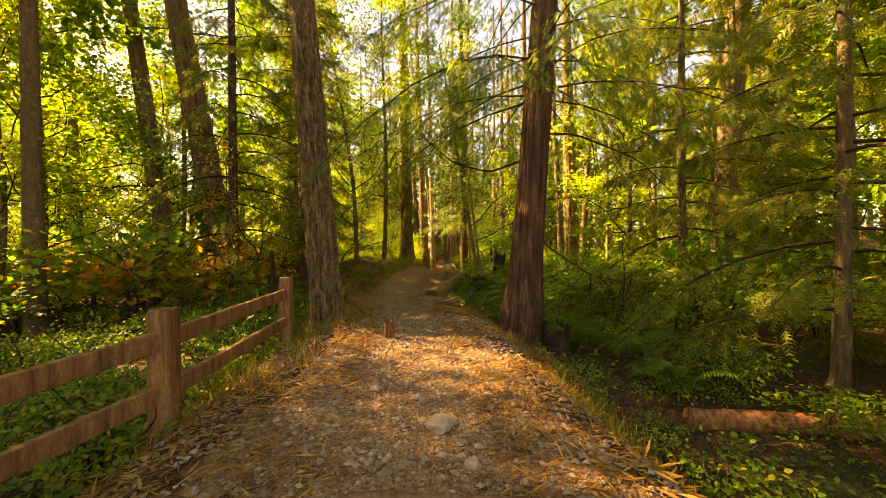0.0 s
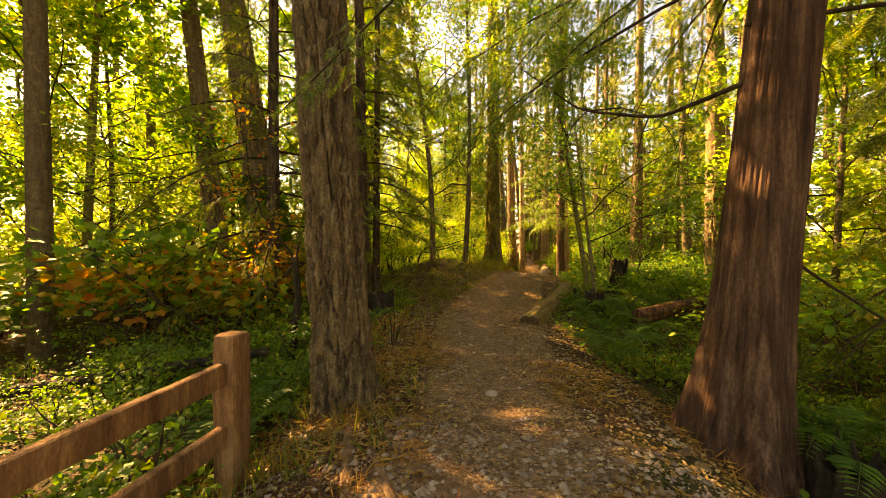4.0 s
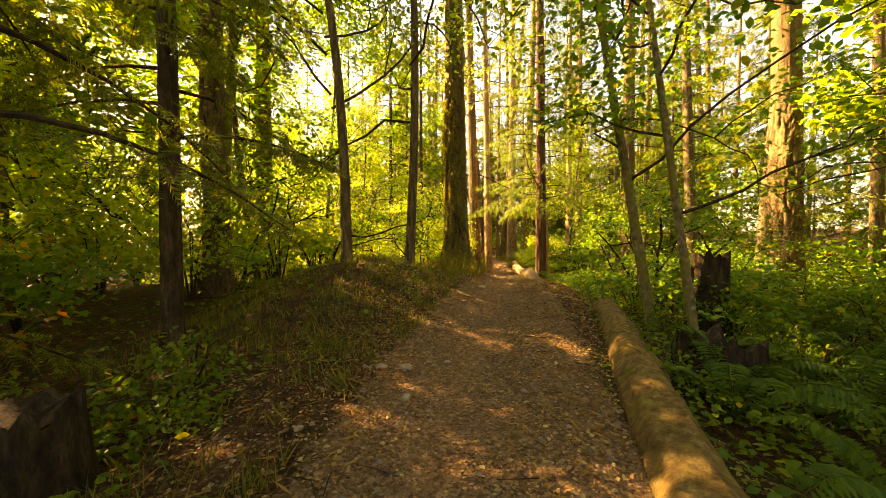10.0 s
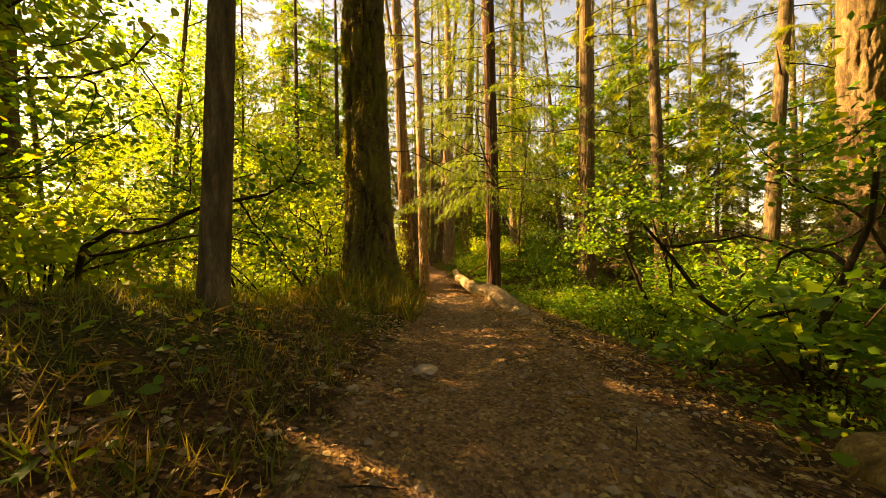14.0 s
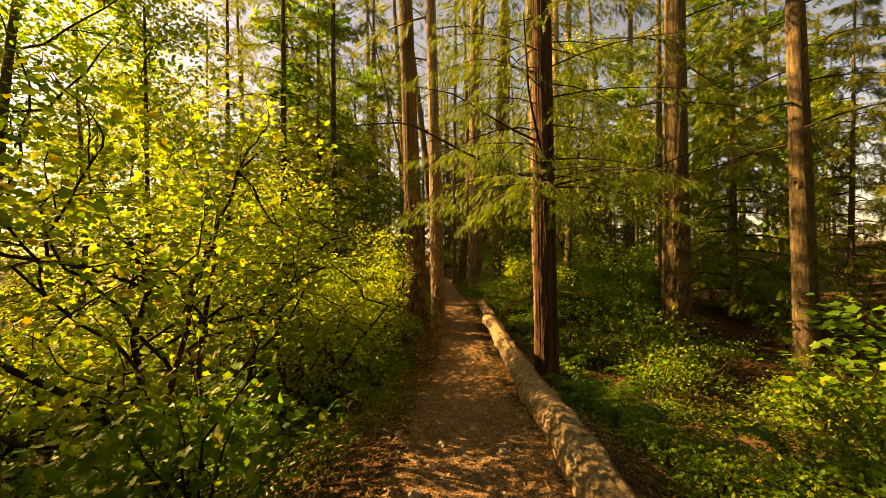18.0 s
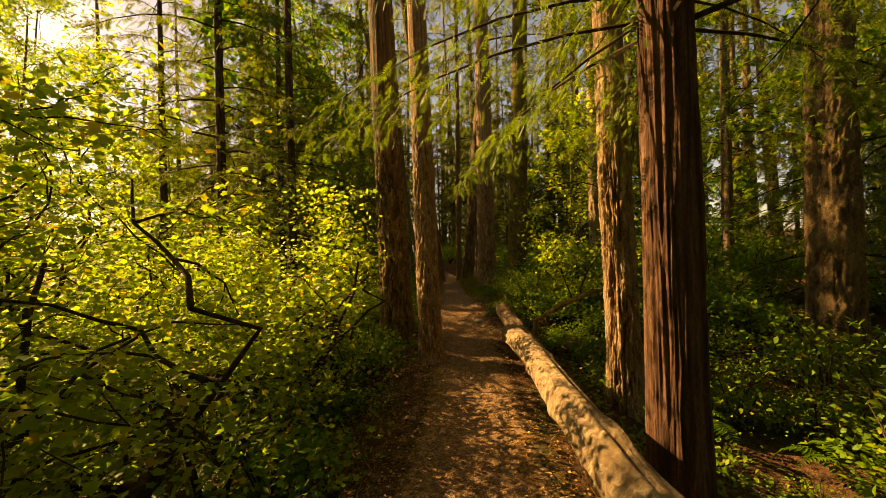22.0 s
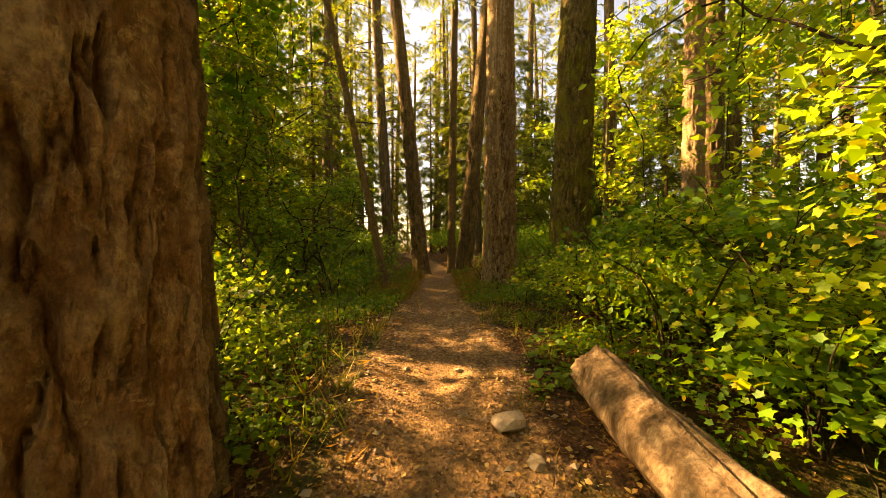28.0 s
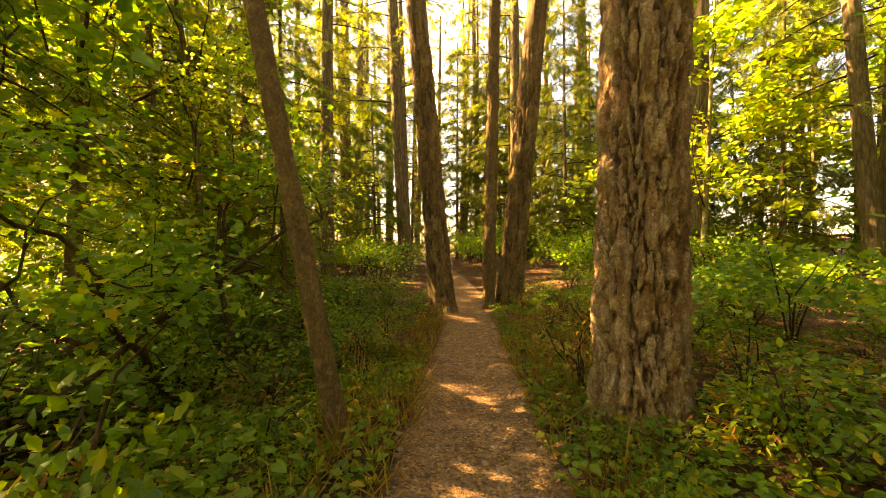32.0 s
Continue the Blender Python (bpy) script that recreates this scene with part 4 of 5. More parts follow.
# ---- undergrowth ----
def shrub_mesh(name, h, rad, n, size, shape, mat, seed, clumps=16, stems=4, layer=0.09, tilt=0.45):
    r = np.random.default_rng(seed)
    stalks, sh = [], Shape()
    for i in range(stems):
        az, o = r.uniform(0, 6.28), r.uniform(0.3, 1.0)
        tip = np.array([math.cos(az) * rad * o, math.sin(az) * rad * o, h * r.uniform(0.6, 1.0)])
        mid = tip * np.array([0.35, 0.35, 0.6]) + r.normal(0, 0.05, 3)
        v, f = tube([(0, 0, -0.1), mid * 0.5, mid, (mid + tip) / 2 + r.normal(0, 0.03, 3), tip], [0.012 * h + 0.004, 0.011, 0.009, 0.006, 0.003], 5)
        stalks.append(Shape().add(v, f).mesh(name + "_stem", TWIG, True))
    c = unit(r, clumps) * r.uniform(0.45, 1.0, clumps)[:, None] * np.array([rad, rad, h * 0.55])
    c[:, 2] = np.abs(c[:, 2]) * 0.95 + h * 0.32
    at = c[r.integers(0, clumps, n)] + r.normal(0, 1, (n, 3)) * np.array([rad * 0.24, rad * 0.24, h * layer])
    at[:, 2] = np.clip(at[:, 2], 0.03, None)
    al = at * np.array([1, 1, 0.2]) + r.normal(0, 0.5, (n, 3)) * rad + np.array([0, 0, -0.2 * rad])
    up = np.array([0, 0, 1.0]) + r.normal(0, tilt, (n, 3))
    leaves(sh, at, al, up, size * r.uniform(0.55, 1.2, n), shape)
    return sh.mesh(name, mat), stalks


BUSH = {
    "green": [shrub_mesh("green_shrub", 0.9, 0.6, 520, 0.075, OVAL, SHRUB, 100 + k) for k in range(3)],
    "low": [shrub_mesh("low_shrub", 0.45, 0.55, 380, 0.06, OVAL, SHRUB, 110 + k) for k in range(3)],
    "maple": [shrub_mesh("maple_shrub", 1.5, 0.95, 780, 0.09, MAPLE, MAPLE_G, 120 + k, 26, 5, 0.045, 0.45) for k in range(3)],
    "yellow": [shrub_mesh("yellow_shrub", 1.6, 1.0, 1100, 0.068, MAPLE, MAPLE_Y, 130 + k, 30, 6, 0.04, 0.45) for k in range(3)],
    "far_maple": [shrub_mesh("far_maple_shrub", 1.5, 0.95, 900, 0.085, DIAMOND, MAPLE_G, 125 + k, 28, 4, 0.045, 0.5) for k in range(2)],
    "far_yellow": [shrub_mesh("far_yellow_shrub", 1.6, 1.0, 1000, 0.08, DIAMOND, MAPLE_Y, 135 + k, 30, 4, 0.045, 0.5) for k in range(2)],
    "orange": [shrub_mesh("orange_shrub", 1.7, 1.1, 420, 0.11, MAPLE, MAPLE_O, 140 + k, 20) for k in range(2)],
    "dry": [shrub_mesh("dry_bracken", 0.7, 0.45, 300, 0.085, SLIM, DRY, 150 + k, 12) for k in range(2)],
}
SAY = {
    "green": ("shrub", "leafy dark green shrub on the forest floor"), "low": ("low_shrub", "low dark green plant covering the forest floor"),
    "maple": ("maple_shrub", "young green maple with lobed leaves"), "yellow": ("maple_shrub", "young maple with sunlit yellow-green leaves"),
    "far_maple": ("maple_shrub", "green maple thicket deep in the wood"), "far_yellow": ("maple_shrub", "sunlit yellow-green maple thicket deep in the wood"),
    "orange": ("maple_shrub", "young maple with orange autumn leaves"), "dry": ("bracken", "withered brown bracken clump"),
}


def shrubs(kind, places, seed, lo=0.8, hi=1.25):
    r = np.random.default_rng(seed)
    name, label = SAY[kind]
    for x, y in places:
        s = r.uniform(lo, hi)
        leaf, stalks = BUSH[kind][int(r.integers(len(BUSH[kind])))]
        ob = new(name)
        ob.matrix_basis = pose(x, y, zat(x, y) - 0.04, r.normal(0, 4), r.normal(0, 4), r.uniform(0, 360)) @ Matrix.Diagonal((s * r.uniform(0.85, 1.2), s, s * r.uniform(0.8, 1.2), 1))
        tagged(ob, label, "plant" if kind == "low" else "shrub", kind + " shrubs")
        ob.empty_display_size = 0.1
        part("foliage", leaf, ob)
        for st in stalks[:2] if kind == "low" else stalks:
            part("stem", st, ob)


def strip(n, y0, y1, d0, d1, side, gap, seed):
    """Places beside the trail, d0 to d1 metres from its middle."""
    r = np.random.default_rng(seed)
    out = []
    for _ in range(n * 25):
        y = r.uniform(y0, y1)
        x = float(path_x(y)) + side * (d0 + (d1 - d0) * r.random() ** 1.3)
        if all((x - a) ** 2 + (y - b) ** 2 > gap * gap for a, b in out):
            out.append((x, y))
            if len(out) == n:
                break
    return out


# first stretch, beside and behind the fence
shrubs("green", strip(44, -1, 8.5, 2.2, 6.5, -1, 0.5, 201), 201, 0.55, 1.0)
shrubs("low", strip(44, 0, 8, 1.9, 6.0, -1, 0.42, 260), 260, 0.6, 1.1)
shrubs("orange", [(-5.9, 9.6), (-7.0, 8.6), (-6.4, 10.4)], 202, 1.15, 1.55)
shrubs("maple", strip(16, 3, 14, 6, 12, -1, 1.2, 203), 203, 1.0, 1.7)
shrubs("green", strip(16, 0, 8, 2.8, 6, 1, 0.7, 204), 204, 0.6, 1.0)
shrubs("low", strip(18, 2, 9, 2.0, 4, 1, 0.5, 205), 205, 0.5, 0.9)
shrubs("low", strip(14, 6, 12, 1.7, 3.8, -1, 0.5, 206), 206, 0.7, 1.1)
shrubs("green", strip(10, 6.5, 12, 2.6, 5, -1, 0.7, 207), 207, 0.6, 1.0)
shrubs("dry", [(-2.2, 7.9), (-2.6, 8.6)], 208, 0.6, 0.8)
shrubs("low", strip(22, 8, 14.5, 1.9, 5, 1, 0.5, 209), 209, 0.7, 1.2)
shrubs("green", strip(10, 9, 15, 3.4, 7, 1, 0.9, 210), 210, 0.7, 1.1)
# mound and the stretch beside it
shrubs("low", strip(8, 15.5, 19, 3.2, 5.5, -1, 0.6, 211), 211, 0.5, 0.9)
shrubs("yellow", strip(16, 14, 22, 5.0, 11, -1, 1.1, 212), 212, 0.9, 1.5)
shrubs("maple", strip(14, 14.5, 21.5, 2.5, 6, 1, 0.9, 213), 213, 0.6, 1.0)
shrubs("green", strip(16, 14, 22, 1.9, 4, 1, 0.6, 214), 214, 0.5, 0.85)
shrubs("green", strip(18, 17, 30, 5.0, 11, 1, 1.2, 215), 215, 0.9, 1.6)
# maple thicket
shrubs("yellow", strip(26, 20, 31, 4.4, 8.0, -1, 0.8, 216), 216, 0.9, 1.5)
shrubs("maple", strip(12, 21, 31, 1.8, 3.2, -1, 0.8, 217), 217, 0.5, 0.9)
shrubs("low", strip(20, 20, 31, 1.3, 3.0, -1, 0.5, 218), 218, 0.5, 0.9)
shrubs("low", strip(26, 20, 31, 1.9, 5, 1, 0.5, 219), 219, 0.7, 1.2)
shrubs("green", strip(18, 21, 32, 2.4, 6, 1, 0.8, 220), 220, 0.6, 1.0)
# last stretch
shrubs("maple", [(1.9, 30.7), (2.4, 30.2), (2.6, 31.2), (1.8, 31.6)], 239, 0.5, 0.7)
shrubs("yellow", [(2.2, 32.3), (1.5, 33.2), (1.9, 33.7), (1.4, 33.9), (2.3, 33.0)], 229, 0.5, 0.72)
shrubs("yellow", [(-1.8, 32.3), (-2.2, 33.1), (-2.9, 32.4)], 261, 0.5, 0.75)
shrubs("maple", strip(22, 31.6, 42.7, 2.5, 6, -1, 0.8, 221), 221, 0.5, 0.85)
shrubs("green", strip(26, 30.6, 43.6, 1.5, 4.5, -1, 0.6, 222), 222, 0.6, 1.05)
shrubs("maple", strip(18, 30.6, 36.1, 1.9, 6, 1, 0.8, 223), 223, 0.55, 0.95)
shrubs("green", strip(30, 31, 44.4, 1.5, 5.5, 1, 0.6, 224), 224, 0.5, 0.95)
shrubs("low", strip(48, 30.6, 43.6, 1.0, 2.4, 1, 0.4, 225), 225, 0.5, 0.8)
shrubs("low", strip(40, 30.6, 43.6, 1.0, 2.2, -1, 0.4, 226), 226, 0.5, 0.8)
shrubs("dry", strip(8, 37.8, 42.7, 0.9, 1.8, 1, 0.5, 227) + strip(6, 35.3, 41.1, 1.0, 1.9, -1, 0.5, 228), 228, 0.6, 0.9)
shrubs("dry", strip(14, 35.6, 41, 1.5, 4.2, 1, 0.5, 271), 271, 0.7, 1.1)
shrubs("maple", strip(30, 32.8, 47.7, 3.5, 12, 1, 0.9, 251), 251, 0.6, 1.1)
shrubs("green", strip(40, 31, 46, 3.0, 10, 1, 0.7, 252), 252, 0.6, 1.0)
shrubs("maple", strip(26, 30.5, 46, 4.0, 11, -1, 1.0, 253), 253, 0.8, 1.4)
shrubs("green", strip(24, 7, 22, 4.5, 10, 1, 0.9, 254), 254, 0.8, 1.3)
shrubs("yellow", strip(14, 3, 16, 6, 14, 1, 1.2, 255), 255, 0.9, 1.5)
shrubs("green", strip(20, 20, 32, 4.0, 10, 1, 0.9, 256), 256, 0.7, 1.3)
# thickets further off
shrubs("far_yellow", strip(60, -4, 56, 8, 26, -1, 1.5, 230), 230, 1.4, 2.6)
shrubs("far_maple", strip(56, -2, 58, 6, 24, 1, 1.5, 231), 231, 1.2, 2.2)
shrubs("far_maple", strip(26, 46, 66, 1.8, 14, -1, 1.4, 232) + strip(20, 46, 66, 1.8, 10, 1, 1.4, 233), 233, 0.9, 1.8)


def frond_mesh(seed):
    r = np.random.default_rng(seed)
    s = np.linspace(0, 1, 9)
    rachis = np.stack([0 * s, s * 0.72, 0.55 * np.sin(s * 2.2) - 0.12 * s], -1)
    sh = Shape()
    v, f = tube(rachis, 0.006 * (1.1 - s), 3)
    sh.add(v, f)
    u = np.repeat(np.linspace(0.14, 0.98, 24), 2)
    sg = np.tile([1, -1], 24)
    at = np.stack([np.interp(u, s, rachis[:, k]) for k in range(3)], -1)
    al = np.stack([sg, 0.35 + 0 * u, -0.18 + 0 * u], -1) + r.normal(0, 0.06, (48, 3))
    w = DIAMOND * np.array([0.42, 1, 1])
    leaves(sh, at, al, np.tile([0, 0, 1.0], (48, 1)), 0.13 * np.sin(np.clip(u * 2.6 + 0.35, 0, 3.05)) + 0.015, w)
    return sh.mesh("fern_frond", FERN)


FRONDS = [frond_mesh(k) for k in range(3)]


def fern(x, y, s, seed):
    r = np.random.default_rng(seed)
    t = thing("fern", (x, y, zat(x, y) - 0.02), "green sword fern with arching fronds", "fern", "ferns")
    n = int(r.integers(8, 12))
    for i in range(n):
        o = part("frond", FRONDS[int(r.integers(3))], t)
        o.matrix_basis = pose(0, 0, 0, r.uniform(-12, 14), r.normal(0, 8), 360 * i / n + r.normal(0, 12)) @ Matrix.Scale(s * r.uniform(0.75, 1.15), 4)


FERNS = [(1.0, 9.3), (1.4, 10.2), (1.1, 11.2), (2.0, 10.8), (0.9, 12.4), (1.9, 12.6), (2.6, 9.6), (1.3, 13.2), (2.9, 13.6), (0.75, 8.4), (-2.9, 6.6), (-3.2, 8.0), (-3.3, 9.4), (-2.7, 5.6)]
FERNS += strip(4, 4, 8, 2.8, 5, 1, 0.8, 240) + strip(12, 21, 31, 2.0, 4.6, 1, 0.8, 241) + strip(8, 21, 30, 1.7, 3.5, -1, 0.8, 242) + strip(8, 32, 42, 1.8, 4, -1, 0.9, 243)
for i, (fx, fy) in enumerate(FERNS):
    fern(fx, fy, 0.85 + 0.3 * ((i * 37) % 10) / 10, 300 + i)


# vine maples whose stems show
def vine_maple(x, y, h, ways, seed, mat, label, per=9, size=0.062, turn=0):
    r = np.random.default_rng(seed)
    t = thing("vine_maple", (x, y, zat(x, y) - 0.05), label, "tree", "vine maples", turn)
    tips = []
    for az, up, L in ways:
        w = Shape()
        a = radians(az)
        grow_limbs(w, tips, (0.05 * math.cos(a), 0.05 * math.sin(a), 0), (math.cos(a), math.sin(a), up), L, 0.04, 3, r, 0.6, 0.0, 7, 0.27, (x, y))
        part("stem", w.mesh("vine_maple_stem", TWIG, True), t)
    l = Shape()
    tip_leaves(l, tips, int(per * 1.9), size, r, MAPLE, 0.24, 0.42, (x, y), 0.22, 0.75)
    part("crown", l.mesh("vine_maple_crown", mat), t)


vine_maple(-6.7, 16.9, 3.4, [(100, 1.5, 2.8), (250, 1.2, 2.6), (0, 1.6, 2.6), (180, 1.2, 2.6)], 415, MAPLE_G, "vine maple with fresh green leaves", 7)
YLAB = "vine maple with crooked dark stems and yellow-green leaves"
vine_maple(-3.9, 25.2, 3.5, [(200, 0.5, 3.2), (120, 1.2, 3.5), (60, 1.5, 3.2), (160, 0.9, 3.2), (10, 1.6, 3.0)], 401, MAPLE_Y, YLAB, 8)
vine_maple(-2.75, 25.8, 3.2, [(140, 1.6, 3.0), (110, 1.8, 3.0), (200, 1.2, 2.8)], 402, MAPLE_Y, YLAB, 8)
vine_maple(-3.1, 23.0, 3.0, [(170, 1.3, 2.9), (240, 1.0, 2.9), (110, 1.4, 2.8)], 403, MAPLE_Y, YLAB, 8)
vine_maple(-3.4, 28.4, 3.2, [(150, 1.2, 3.0), (110, 1.6, 2.8), (220, 1.0, 3.0), (90, 2.0, 3.0)], 404, MAPLE_Y, YLAB, 8)
vine_maple(-2.55, 29.2, 3.0, [(200, 1.2, 2.8), (270, 1.1, 2.8), (340, 1.4, 2.4), (140, 1.6, 2.8)], 416, MAPLE_Y, YLAB, 11)
vine_maple(-5.6, 22.6, 3.6, [(120, 1.3, 3.5), (200, 1.0, 3.2), (60, 1.5, 3.2), (300, 1.2, 3.0)], 405, MAPLE_Y, YLAB, 9)
vine_maple(-5.6, 27.6, 3.6, [(120, 1.3, 3.5), (200, 1.0, 3.2), (60, 1.5, 3.2), (300, 1.2, 3.0)], 406, MAPLE_Y, YLAB, 9)
vine_maple(-2.6, 30.7, 3.4, [(270, 1.2, 2.2), (300, 1.5, 2.2), (210, 1.0, 2.2), (250, 1.8, 2.4)], 419, MAPLE_Y, YLAB, 9)
vine_maple(-2.9, 27.2, 3.4, [(150, 1.6, 2.8), (60, 2.4, 2.8), (220, 1.3, 2.6)], 417, MAPLE_Y, YLAB, 8)
vine_maple(-3.0, 22.0, 3.2, [(120, 1.8, 2.6), (60, 2.2, 2.6), (200, 1.1, 2.6), (170, 1.6, 2.6)], 418, MAPLE_Y, YLAB, 7)
vine_maple(-5.3, 18.4, 3.4, [(100, 1.5, 2.8), (200, 1.2, 2.6), (0, 1.6, 2.6)], 408, MAPLE_G, "vine maple with fresh green leaves", 7)
vine_maple(-5.6, 8.4, 3.2, [(100, 1.2, 2.5), (200, 1.0, 2.4), (20, 1.3, 2.4)], 409, MAPLE_O, "vine maple with orange autumn leaves", 4)
vine_maple(2.6, 17.2, 3.0, [(100, 1.2, 2.3), (340, 1.0, 2.2), (200, 1.4, 2.2)], 410, MAPLE_G, "vine maple with fresh green leaves", 7)
vine_maple(3.4, 19.6, 3.2, [(100, 1.2, 2.4), (340, 1.0, 2.3), (200, 1.4, 2.3)], 411, MAPLE_G, "vine maple with fresh green leaves", 7)
vine_maple(2.27, 31.68, 2.6, [(160, 0.9, 1.6), (80, 1.0, 1.8), (250, 0.9, 1.5)], 412, MAPLE_Y, YLAB, 7)
vine_maple(-3.31, 36.04, 3.0, [(60, 1.1, 2.2), (160, 1.2, 2.2), (280, 1.0, 2.0)], 413, MAPLE_G, "vine maple with fresh green leaves", 7)
vine_maple(-2.94, 37.87, 3.0, [(60, 1.0, 2.2), (160, 1.2, 2.2), (280, 1.0, 2.0)], 414, MAPLE_G, "vine maple with fresh green leaves", 7)
# ---- fence ----
def beam_mesh(name, p0, p1, w, h, mat, seed, seg=14, round_=0.25):
    """A rough timber with rounded edges from p0 to p1; w across, h upright or along y."""
    p0, p1 = np.array(p0, float), np.array(p1, float)
    d = p1 - p0
    L = np.linalg.norm(d)
    d /= L
    up = np.array([0, 0, 1.0]) if abs(d[2]) < 0.8 else np.array([0, 1.0, 0])
    sd = np.cross(d, up)
    sd /= np.linalg.norm(sd)
    up = np.cross(sd, d)
    ang = np.linspace(0, 2 * np.pi, 24, endpoint=False)
    c, s = np.cos(ang), np.sin(ang)
    q = 1 / (np.abs(c) ** 8 + np.abs(s) ** 8) ** (1 / 8)
    ring = np.stack([c * q * w / 2, s * q * h / 2], -1)
    ts = np.r_[0, 0.004, 0.02, np.linspace(0.05, 0.95, seg), 0.98, 0.996, 1]
    k = np.r_[0.86, 0.95, 1, np.ones(seg), 1, 0.95, 0.86]
    v = []
    for t, kk in zip(ts, k):
        base = p0 + d * t * L
        pts = base + kk * (ring[:, :1] * sd + ring[:, 1:] * up)
        n = fbm(pts * np.array([9, 9, 9]) + seed, seed, 3)[:, None] - 0.5
        v.append(pts + (pts - base) * n * 0.22)
    v = np.array(v)
    sh = Shape()
    m = 24
    i = np.arange(len(ts) - 1)[:, None] * m
    j = np.arange(m)[None]
    kx = (j + 1) % m
    sh.add(v.reshape(-1, 3), np.stack([i + j, i + kx, i + m + kx, i + m + j], -1).reshape(-1, 4))
    cap(sh, v[0].mean(0), v[0][::-1])
    cap(sh, v[-1].mean(0), v[-1])
    return sh.mesh(name, mat, False)


fence = thing("fence", (-2.0, 2.6, 0.6), "brown split-rail timber fence with two rails beside the trail", "fence")
FO = Vector((-2.0, 2.6, 0.6))
POSTS = [(-2.45, 0.1, 0.45), (-1.97, 2.6, 0.55), (-2.10, 4.93, 0.58)]
for i, (px, py, pz) in enumerate(POSTS):
    part("post", beam_mesh("fence_post", Vector((px, py, pz - 0.4)) - FO, Vector((px, py, pz + 1.05)) - FO, 0.15, 0.15, FENCE, 11 + i), fence)
for (a, b) in ((0, 1), (1, 2)):
    for k, hh in enumerate((0.83, 0.46)):
        A = Vector((POSTS[a][0], POSTS[a][1], POSTS[a][2] + hh))
        B = Vector((POSTS[b][0], POSTS[b][1], POSTS[b][2] + hh))
        dd = (B - A).normalized()
        part("rail", beam_mesh("fence_rail", A - dd * 0.05 - FO, B + dd * 0.05 - FO, 0.06, 0.135, FENCE, 21 + a * 3 + k), fence)


# ---- fallen logs and stumps ----
GREY_LOG = bark_material("weathered_log_wood", (0.05, 0.032, 0.017), (0.18, 0.12, 0.068), (0.36, 0.265, 0.165), 14.0, 0.1, (0.16, 0.15, 0.03), depth=0.02)


def log(name, p0, p1, r0, r1, mat, label, seed, endmat=END, sides=48, seg=80, sag=0.0, ragged=0.0, wob=0.12, line=None, groove=0.3, drift=None, grain=4.0):
    p0, p1 = np.array(p0, float), np.array(p1, float)
    t = thing(name, tuple(p0), label, "log")
    s = np.linspace(0, 1, seg)
    rr = np.random.default_rng(seed)
    pts = (p1 - p0) * s[:, None] + np.array([0, 0, -sag]) * (4 * s * (1 - s))[:, None]
    if line:
        pts[:, 2] = np.interp(s, np.linspace(0, 1, len(line)), line) - p0[2]
        pts[1:-1, 2] = (pts[:-2, 2] + 2 * pts[1:-1, 2] + pts[2:, 2]) / 4
    if drift:
        pts[:, 0] = np.interp(s, np.linspace(0, 1, len(drift)), drift) - p0[0]
        pts[1:-1, 0] = (pts[:-2, 0] + 2 * pts[1:-1, 0] + pts[2:, 0]) / 4
    pts[:, 0] += 0.05 * (vnoise(np.stack([s * 4, 0 * s, 0 * s + seed], -1), seed) - 0.5)
    v, f = tube(pts, r0 + (r1 - r0) * s, sides, wob, seed)
    v = v.reshape(seg, sides, 3)
    hub = pts[:, None]
    ang = np.linspace(0, 2 * np.pi, sides, endpoint=False)[None] + 0 * s[:, None]
    L = np.linalg.norm(p1 - p0)
    g = fbm(np.stack([np.cos(ang) * grain, np.sin(ang) * grain, s[:, None] * L * 0.8 + 0 * ang], -1), seed + 9, 4) - 0.5
    knots = np.maximum(vnoise(np.stack([np.cos(ang) * 2.2, np.sin(ang) * 2.2, s[:, None] * L * 2.4 + 0 * ang], -1), seed + 30) - 0.72, 0)
    v = v + (v - hub) * (groove * g + 0.9 * knots)[..., None]
    if ragged:
        v[-1] += (p1 - p0) / np.linalg.norm(p1 - p0) * ragged * rr.uniform(-1, 1, (sides, 1))
    part("bark", Shape().add(v.reshape(-1, 3), f).mesh("log_bark", mat, True), t)
    for ring, c, fl in ((v[0], pts[0], True), (v[-1], pts[-1], False)):
        sh = Shape()
        cap(sh, c, ring[::-1] if fl else ring)
        part("cut_end", sh.mesh("log_end", endmat), t)
    return t


log("fallen_log", (-0.36, 10.05, 0.64), (0.86, 15.4, 0.78), 0.2, 0.185, MOSSY_LOG, "mossy sawn log lying along the trail edge", 1)
log("fallen_log", (0.15, 17.3, 0.80), (0.66, 30.05, 0.36), 0.185, 0.165, PEELED, "long pale barkless log edging the trail", 2, PEELED, 44, 280, 0.0, 0.06, line=[0.70, 0.75, 0.81, 0.75, 0.57, 0.46, 0.42, 0.41, 0.36], wob=0.05, groove=0.4, grain=9.0, drift=[0.15, 0.24, 0.33, 0.43, 0.52, 0.61, 0.67, 0.71, 0.66])
log("fallen_log", (1.12, 29.75, -0.05), (0.80, 32.06, 0.46), 0.165, 0.15, GREY_LOG, "weathered grey-brown log with long cracks beside the trail", 3, groove=0.5, grain=6.0)
log("fallen_log", (1.95, 11.7, 0.62), (4.6, 13.5, 0.95), 0.16, 0.14, ROTTEN, "brown rotting fallen log among ferns", 4, ROTTEN)
log("fallen_log", (2.85, 4.3, zat(2.85, 4.3) + 0.07), (6.8, 3.9, zat(6.8, 3.9) + 0.07), 0.12, 0.11, RED_LOG, "thin reddish fallen log below the bank", 5, RED_LOG)
